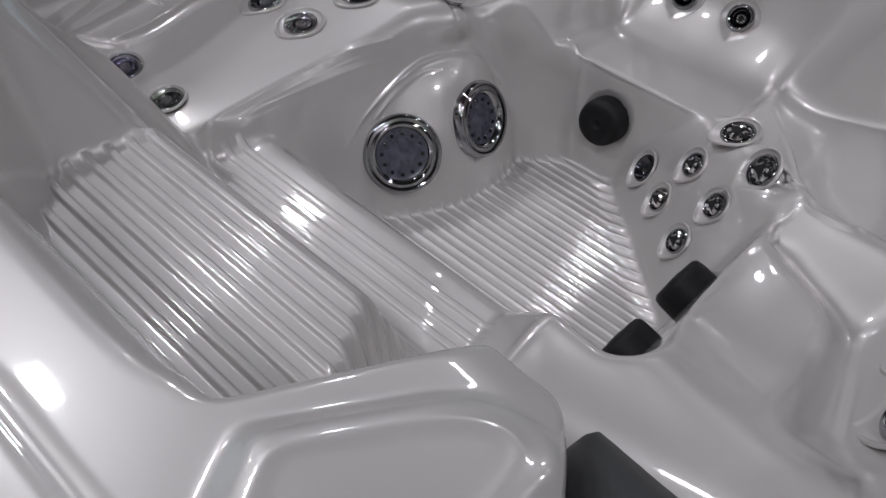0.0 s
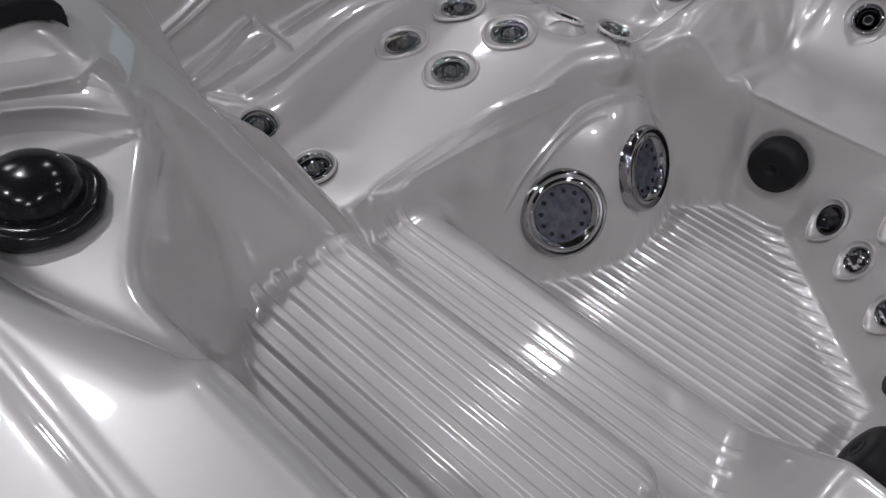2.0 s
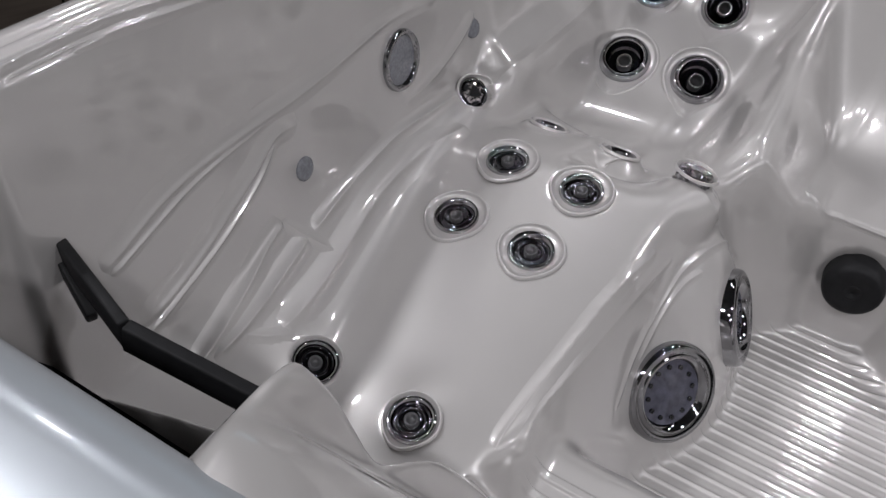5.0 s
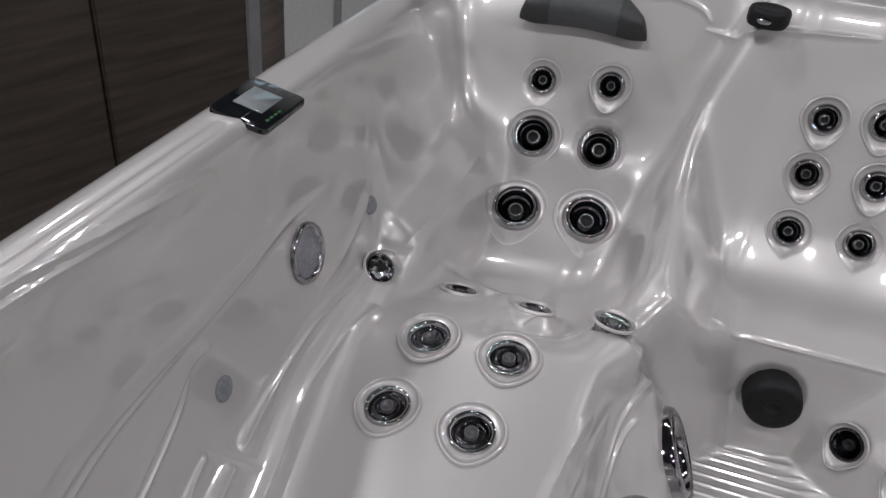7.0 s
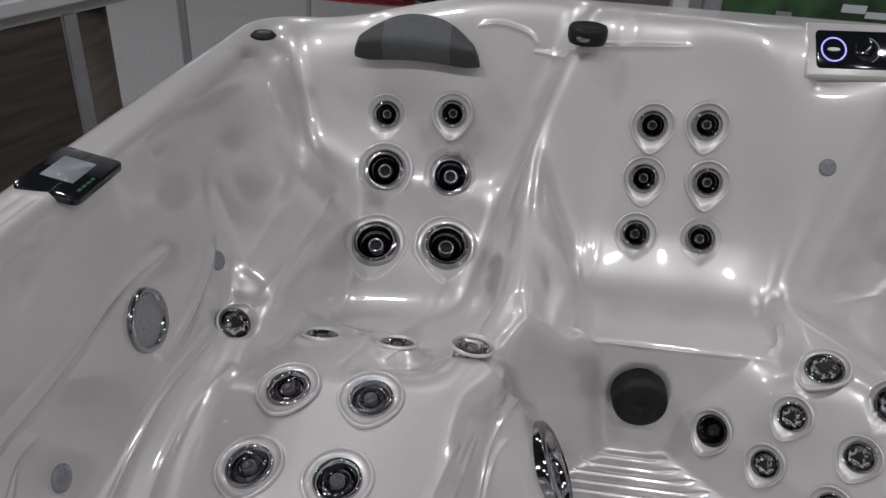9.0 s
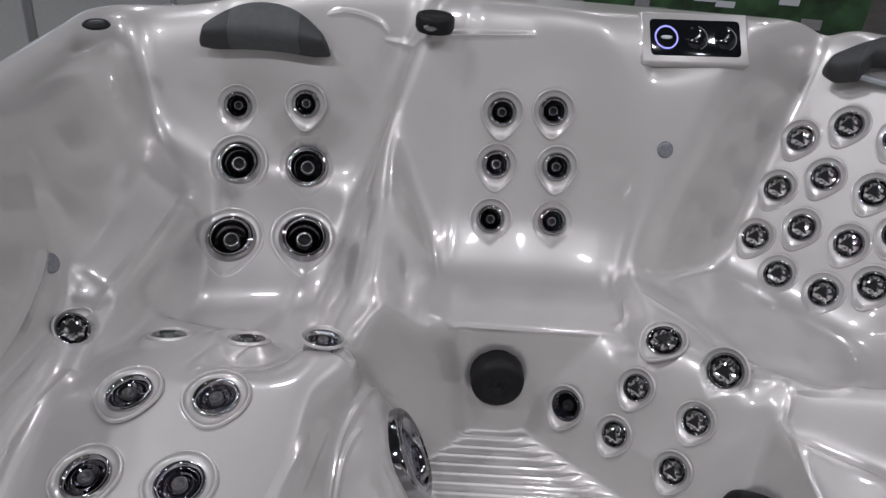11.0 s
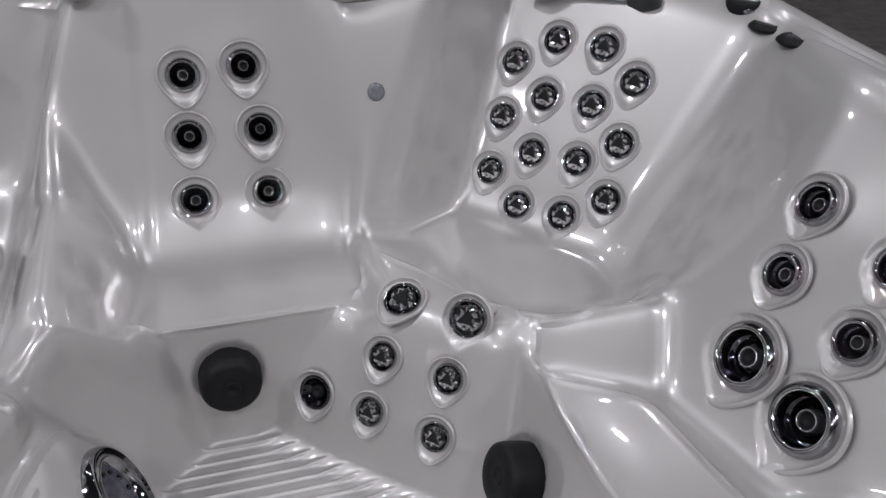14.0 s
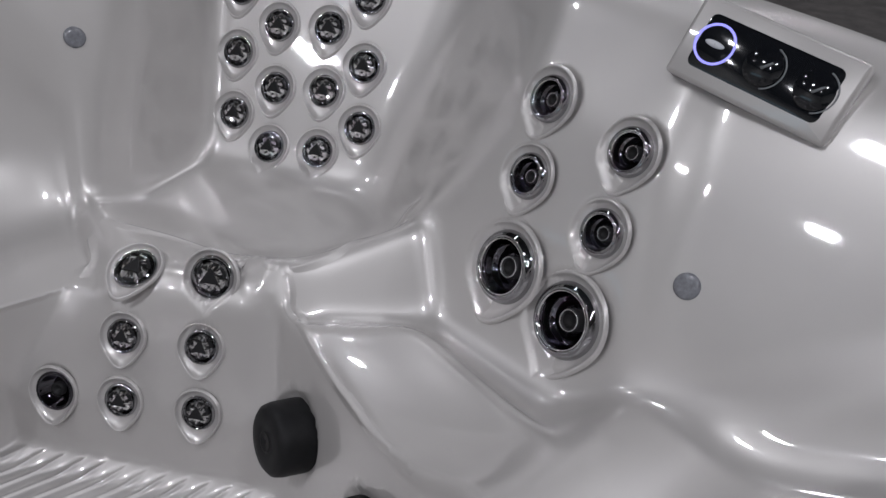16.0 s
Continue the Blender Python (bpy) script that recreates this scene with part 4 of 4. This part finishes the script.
def bar(name, p, q, w, h, material, parent, label=""):
    """A bevelled bar from p to q."""
    p, q = Vector(p), Vector(q)
    d = q - p
    bm = bmesh.new()
    slab(bm, w, h, d.length, min(w, h) * 0.25, 3, 0.002)
    o = part(name, bm, material, parent, label)
    o.matrix_local = facing(p, d, (0, 0, 1) if abs(d.normalized().z) < 0.9 else (0, 1, 0))
    return o


def skimmer():
    root = new("skimmer")
    root.parent = tub
    root["label"] = "black skimmer frame with a dark opening"
    bm = bmesh.new()
    x0, x1, y0, y1, z0, z1 = -0.49, -0.21, -0.635, -0.525, 0.335, 0.45
    c = [bm.verts.new(v) for v in ((x0, y0, z0), (x1, y0, z0), (x1, y1, z0), (x0, y1, z0), (x0, y0, z1 + 0.16), (x1, y0, z1 + 0.16), (x1, y1, z1 - 0.03), (x0, y1, z1 - 0.03))]
    for f in ((0, 1, 2, 3), (0, 4, 5, 1), (1, 5, 6, 2), (2, 6, 7, 3), (3, 7, 4, 0)):
        bm.faces.new([c[i] for i in f])
    me = mesh_of("skimmer_box", bm, M_BLACK)
    me.shade_flat()
    o = new("skimmer_box", me)
    o.parent = root
    A, K, L = (-0.512, -0.462, 0.525), (-0.37, -0.512, 0.54), (-0.2, -0.49, 0.515)
    bar("rail", A, K, 0.012, 0.036, M_BLACK, root)
    bar("rail", K, L, 0.014, 0.036, M_BLACK, root)
    bar("latch", (-0.505, -0.47, 0.515), (-0.45, -0.49, 0.49), 0.012, 0.02, M_BLACK, root)


skimmer()


def filter_lid():
    """A silver lid rounded over its inner edge, with a black seal at its end and side."""
    bm = bmesh.new()
    prof = []
    for k in range(9):
        a = math.radians(90 * k / 8)
        prof.append((-0.69 + 0.045 * math.sin(a), 0.715 + 0.045 * math.cos(a)))
    prof = [(-0.80, 0.757), (-0.74, 0.760)] + prof + [(-0.642, 0.68)]
    rows = []
    for x in (-0.50, -0.30, -0.06):
        rows.append([bm.verts.new((x, y, z)) for y, z in prof])
    for a, b in zip(rows, rows[1:]):
        for i in range(len(prof) - 1):
            bm.faces.new((a[i], a[i + 1], b[i + 1], b[i]))
    o = part("filter_lid", bm, M_SILVER, tub, "silver filter lid with a black rubber seal")
    prof2 = [(y, z + 0.003) for y, z in prof[:8]]
    bm = bmesh.new()
    rows = [[bm.verts.new((x, y, z - dz)) for y, z in prof2] for x, dz in ((-0.062, 0.0), (-0.05, 0.0), (-0.047, 0.004), (-0.047, 0.02))]
    for a, b in zip(rows, rows[1:]):
        for i in range(len(prof2) - 1):
            bm.faces.new((a[i], a[i + 1], b[i + 1], b[i]))
    part("seal", bm, M_BLACK, o, "black rubber seal")
    bm = bmesh.new()
    slab(bm, 0.46, 0.022, 0.03, 0.006, 4, 0.004)
    part("seal", bm, M_BLACK, o, "black rubber seal").matrix_local = pose(-0.26, -0.79, 0.738)


filter_lid()


# the shell's ledge under the pillow; its bright highlight is put into the silver
bar("pillow_ledge", (1.078, 0.929, 0.713), (1.182, 0.8305, 0.713), 0.020, 0.012, M_SILVER, tub, "shell ledge under the head pillow, highlight put into silver")


# ---- cabinet below the rim ----
def wood(name, c0, c1, scale=6.0):
    m = mat(name, c0, 0.55, 0, 0, 0, 30, 0.15, 90)
    nt = m.node_tree
    b = nt.nodes["Principled BSDF"]
    tc = nt.nodes.new("ShaderNodeTexCoord")
    mp = nt.nodes.new("ShaderNodeMapping")
    mp.inputs["Scale"].default_value = (0.6, 0.6, 9.0)
    n = nt.nodes.new("ShaderNodeTexNoise")
    n.inputs["Scale"].default_value = scale
    n.inputs["Detail"].default_value = 8
    r = nt.nodes.new("ShaderNodeValToRGB")
    r.color_ramp.elements[0].position, r.color_ramp.elements[1].position = 0.35, 0.7
    r.color_ramp.elements[0].color, r.color_ramp.elements[1].color = (*c0, 1), (*c1, 1)
    nt.links.new(tc.outputs["Object"], mp.inputs["Vector"])
    nt.links.new(mp.outputs["Vector"], n.inputs["Vector"])
    nt.links.new(n.outputs["Fac"], r.inputs["Fac"])
    nt.links.new(r.outputs["Color"], b.inputs["Base Color"])
    return m


M_WOOD = wood("brown_wood_panel", (0.045, 0.035, 0.028), (0.085, 0.068, 0.055))
M_TRIM = mat("grey_trim", (0.28, 0.28, 0.29), 0.4, 0.2, 0, 0.1, 20)


def solid(name, lo, hi, material, parent, bevel=0.004, label=""):
    bm = bmesh.new()
    bmesh.ops.create_cube(bm, size=1)
    for v in bm.verts:
        v.co = [l + (c + 0.5) * (h - l) for c, l, h in zip(v.co, lo, hi)]
    if bevel:
        bmesh.ops.bevel(bm, geom=bm.edges[:], offset=bevel, segments=2, affect="EDGES")
    m = bpy.data.meshes.new(name)
    bm.to_mesh(m)
    bm.free()
    m.materials.append(material)
    o = new(name, m)
    if parent:
        o.parent = parent
    if label:
        o["label"] = label
    return o


FLOOR = -0.2


def cabinet(root, x0, x1, y0, y1, top, rc=0.1):
    for k in range(4):
        a, b = x0 + rc + (x1 - x0 - 2 * rc) * k / 4, x0 + rc + (x1 - x0 - 2 * rc) * (k + 1) / 4
        solid("panel", (a, y0, FLOOR + 0.04), (b - 0.006, y0 + 0.02, top), M_WOOD, root)
        solid("panel", (a, y1 - 0.02, FLOOR + 0.04), (b - 0.006, y1, top), M_WOOD, root)
        a, b = y0 + rc + (y1 - y0 - 2 * rc) * k / 4, y0 + rc + (y1 - y0 - 2 * rc) * (k + 1) / 4
        solid("panel", (x0, a, FLOOR + 0.04), (x0 + 0.02, b - 0.006, top), M_WOOD, root)
        solid("panel", (x1 - 0.02, a, FLOOR + 0.04), (x1, b - 0.006, top), M_WOOD, root)
    for cx, cy in ((x0, y0), (x1, y0), (x0, y1), (x1, y1)):
        bm = bmesh.new()
        a0 = {(1, 1): 0, (0, 1): 90, (0, 0): 180, (1, 0): 270}[(int(cx == x1), int(cy == y1))]
        prev = None
        for k in range(9):
            a = math.radians(a0 + 90 * k / 8)
            q = [bm.verts.new((r * math.cos(a), r * math.sin(a), z)) for r, z in ((rc, 0), (rc, top - FLOOR), (rc - 0.015, top - FLOOR), (rc - 0.015, 0))]
            if prev:
                for i in range(3):
                    bm.faces.new((prev[i], q[i], q[i + 1], prev[i + 1]))
            prev = q
        c = part("corner_post", bm, M_WOOD, root)
        sx, sy = (rc if cx == x0 else -rc), (rc if cy == y0 else -rc)
        c.matrix_local = pose(cx + sx, cy + sy, FLOOR)
    for cx in (x0, x1):
        for cy in (y0 + rc, y1 - rc):
            solid("trim_strip", (cx - 0.006, cy - 0.02, FLOOR + 0.02), (cx + 0.006, cy + 0.02, top), M_TRIM, root)
    for cy in (y0, y1):
        for cx in (x0 + rc, x1 - rc):
            solid("trim_strip", (cx - 0.02, cy - 0.006, FLOOR + 0.02), (cx + 0.02, cy + 0.006, top), M_TRIM, root)
    solid("base_plinth", (x0 + 0.03, y0 + 0.03, FLOOR), (x1 - 0.03, y1 - 0.03, FLOOR + 0.05), M_BLACK, root)


cabinet(tub, -0.625, 1.445, -0.98, 1.07, 0.655)

# ---- showroom ----
M_CARPET = mat("grey_carpet", (0.20, 0.20, 0.195), 0.95, 0, 0, 0.25, 90, 0.4, 500)
M_WALL = mat("taupe_partition", (0.17, 0.15, 0.135), 0.8, 0, 0, 0.08, 3)
M_CEIL = mat("dark_ceiling", (0.07, 0.07, 0.072), 0.9, 0, 0, 0.2, 2)
# paleness added to bounce light onto the tub's upright sides
M_HALL = mat("pale_bounce_wall", (0.62, 0.61, 0.59), 0.8, 0, 0, 0.06, 2)
M_RED = mat("red_carpet", (0.35, 0.015, 0.02), 0.95, 0, 0, 0.25, 90, 0.3, 400)
M_DARKFLOOR = mat("dark_brown_flooring", (0.05, 0.045, 0.043), 0.6, 0, 0, 0.4, 12, 0.2, 60)
M_METAL = mat("grey_pole", (0.32, 0.32, 0.33), 0.35, 0.6)
M_CLOTH = mat("black_drape", (0.01, 0.01, 0.011), 0.9, 0, 0, 0.3, 20)


def plate(name, lo, hi, material, label, category):
    return tagged(solid(name, lo, hi, material, None, 0), label, category, "", "structure")


plate("floor", (-11, -10, FLOOR - 0.1), (12, 11, FLOOR), M_CARPET, "grey showroom carpet floor", "floor")
plate("ceiling", (-11, -10, 6.8), (12, 11, 6.9), M_CEIL, "dark unlit showroom ceiling", "ceiling")
# walls stay out of view and throw light back into the tub
plate("wall_north", (-11, 10.9, FLOOR), (12, 11, 6.8), M_HALL, "unseen showroom hall wall, pale grey to bounce light", "wall")
plate("wall_south", (-11, -10, FLOOR), (12, -9.9, 6.8), M_HALL, "unseen showroom hall wall, pale grey to bounce light", "wall")
plate("wall_west", (-11, -9.9, FLOOR), (-10.9, 10.9, 6.8), M_HALL, "unseen showroom hall wall, pale grey to bounce light", "wall")
plate("wall_east", (11.9, -9.9, FLOOR), (12, 10.9, 6.8), M_HALL, "unseen showroom hall wall, pale grey to bounce light", "wall")
plate("carpet_red", (-5, 5.0, FLOOR), (-0.9, 5.35, FLOOR + 0.006), M_RED, "red carpet strip on the showroom floor", "carpet")
plate("flooring_dark", (1.6, -4, FLOOR), (7.8, 8, FLOOR + 0.008), M_DARKFLOOR, "dark brown vinyl flooring beside the tub", "flooring")


M_DAY = mat("daylight_pane", (0.6, 0.75, 0.85), 0.2)
_d = M_DAY.node_tree.nodes["Principled BSDF"]
_d.inputs["Emission Color"].default_value = (0.62, 0.86, 1.0, 1)
_d.inputs["Emission Strength"].default_value = 0.5


def hall_window(name, width, height, m):
    """A high window of daylight panes in a grey frame, set on a hall wall; its face looks along -y."""
    root = new(name)
    tagged(root, "tall daylight window in a grey metal frame", "window", "", "structure")
    n = max(2, round(width / 1.4))
    for k in range(n):
        x = -width / 2 + width * (k + 0.5) / n
        solid("pane", (x - width / n / 2 + 0.03, -0.03, 0.04), (x + width / n / 2 - 0.03, -0.01, height - 0.04), M_DAY, root, 0)
    for k in range(n + 1):
        x = -width / 2 + width * k / n
        solid("mullion", (x - 0.04, -0.08, 0), (x + 0.04, 0, height), M_TRIM, root, 0.006)
    for z in (0, height):
        solid("rail", (-width / 2, -0.078, z - 0.04), (width / 2, -0.002, z + 0.04), M_TRIM, root, 0.006)
    root.matrix_world = m


hall_window("window_1", 5.6, 1.3, pose(-5.5, 10.9, 1.2))
hall_window("window_2", 7.0, 1.8, pose(-10.9, 0.0, 1.2, 0, 0, 90))


def neighbour():
    root = new("display_hot_tub")
    tagged(root, "brown panelled hot tub with a pale grey rim beside", "hot tub")
    cabinet(root, -2.0, 0.0, -2.0, 0.0, 0.72, 0.22)
    o = solid("rim", (-2.03, -2.03, 0.715), (0.03, 0.03, 0.80), M_SHELL2, root, 0.03, "pale grey acrylic rim")
    o = solid("cover", (-1.95, -1.95, 0.795), (-0.05, -0.05, 0.85), M_SHELL2, root, 0.02)
    root.matrix_world = pose(-0.90, 1.07, 0, 0, 0, -20)


M_SHELL2 = mat("pale_acrylic", (0.5, 0.5, 0.5), 0.3, 0.2, 0.4, 0.05, 6)
neighbour()


def pole(x, y, r=0.02, h=2.6):
    bm = bmesh.new()
    lathe(bm, [(r * 4, 0), (r * 4, 0.012), (r * 1.2, 0.02), (r, 0.03), (r, h)], 16)
    m = mesh_of("tent_pole", bm, M_METAL)
    o = tagged(new("tent_pole", m), "slim grey metal display pole on carpet", "pole", "display poles")
    o.location = (x, y, FLOOR)


pole(-1.46, 2.43, 0.02)
pole(-1.5, 4.4, 0.018)
pole(-0.34, 4.75, 0.018)


def drape():
    bm = bmesh.new()
    rows = []
    for i in range(81):
        x = -1.55 + 1.5 * i / 80
        y = 5.0 + 0.03 * math.sin(i * 0.9) + 0.012 * math.sin(i * 2.3)
        rows.append([bm.verts.new((x, y, FLOOR + 0.05 + 1.4 * j / 6)) for j in range(7)])
    for a, b in zip(rows, rows[1:]):
        for j in range(6):
            bm.faces.new((a[j], b[j], b[j + 1], a[j + 1]))
    m = mesh_of("drape", bm, M_CLOTH)
    o = tagged(new("drape", m), "black hanging cloth drape behind the tub", "drape")
    s = o.modifiers.new("thickness", "SOLIDIFY")
    s.thickness = 0.006


drape()


def partition():
    o = solid("partition_board", (0.0, 4.95, FLOOR), (0.93, 5.0, 2.0), M_WALL, None, 0.005)
    tagged(o, "taupe display board behind the tub", "board")


partition()


def poster():
    root = new("poster_stand")
    tagged(root, "green landscape poster in a white upright frame", "poster")
    M_POST = mat("green_print", (0.03, 0.075, 0.03), 0.5, 0, 0, 0.7, 7)
    solid("print", (1.0, 3.66, FLOOR + 0.2), (2.6, 3.68, 1.9), M_POST, root, 0)
    solid("frame_post", (0.74, 3.62, FLOOR), (0.82, 3.70, 2.0), M_WHITE, root, 0.005)
    solid("frame_post", (0.90, 3.62, FLOOR), (0.99, 3.70, 2.0), M_TRIM, root, 0.005)
    random.seed(4)
    for k in range(16):
        x, z = random.uniform(1.05, 2.4), random.uniform(0.1, 1.0)
        w, h = random.uniform(0.06, 0.16), random.uniform(0.03, 0.07)
        solid("print_shape", (x, 3.654, z), (x + w, 3.659, z + h), M_MARK if k % 3 else M_TRIM, root, 0)
    for k in range(14):
        x = 1.12 + 0.022 * k
        solid("print_bar", (x, 3.654, 0.36), (x + 0.012, 3.659, 0.42), M_MARK, root, 0)


poster()
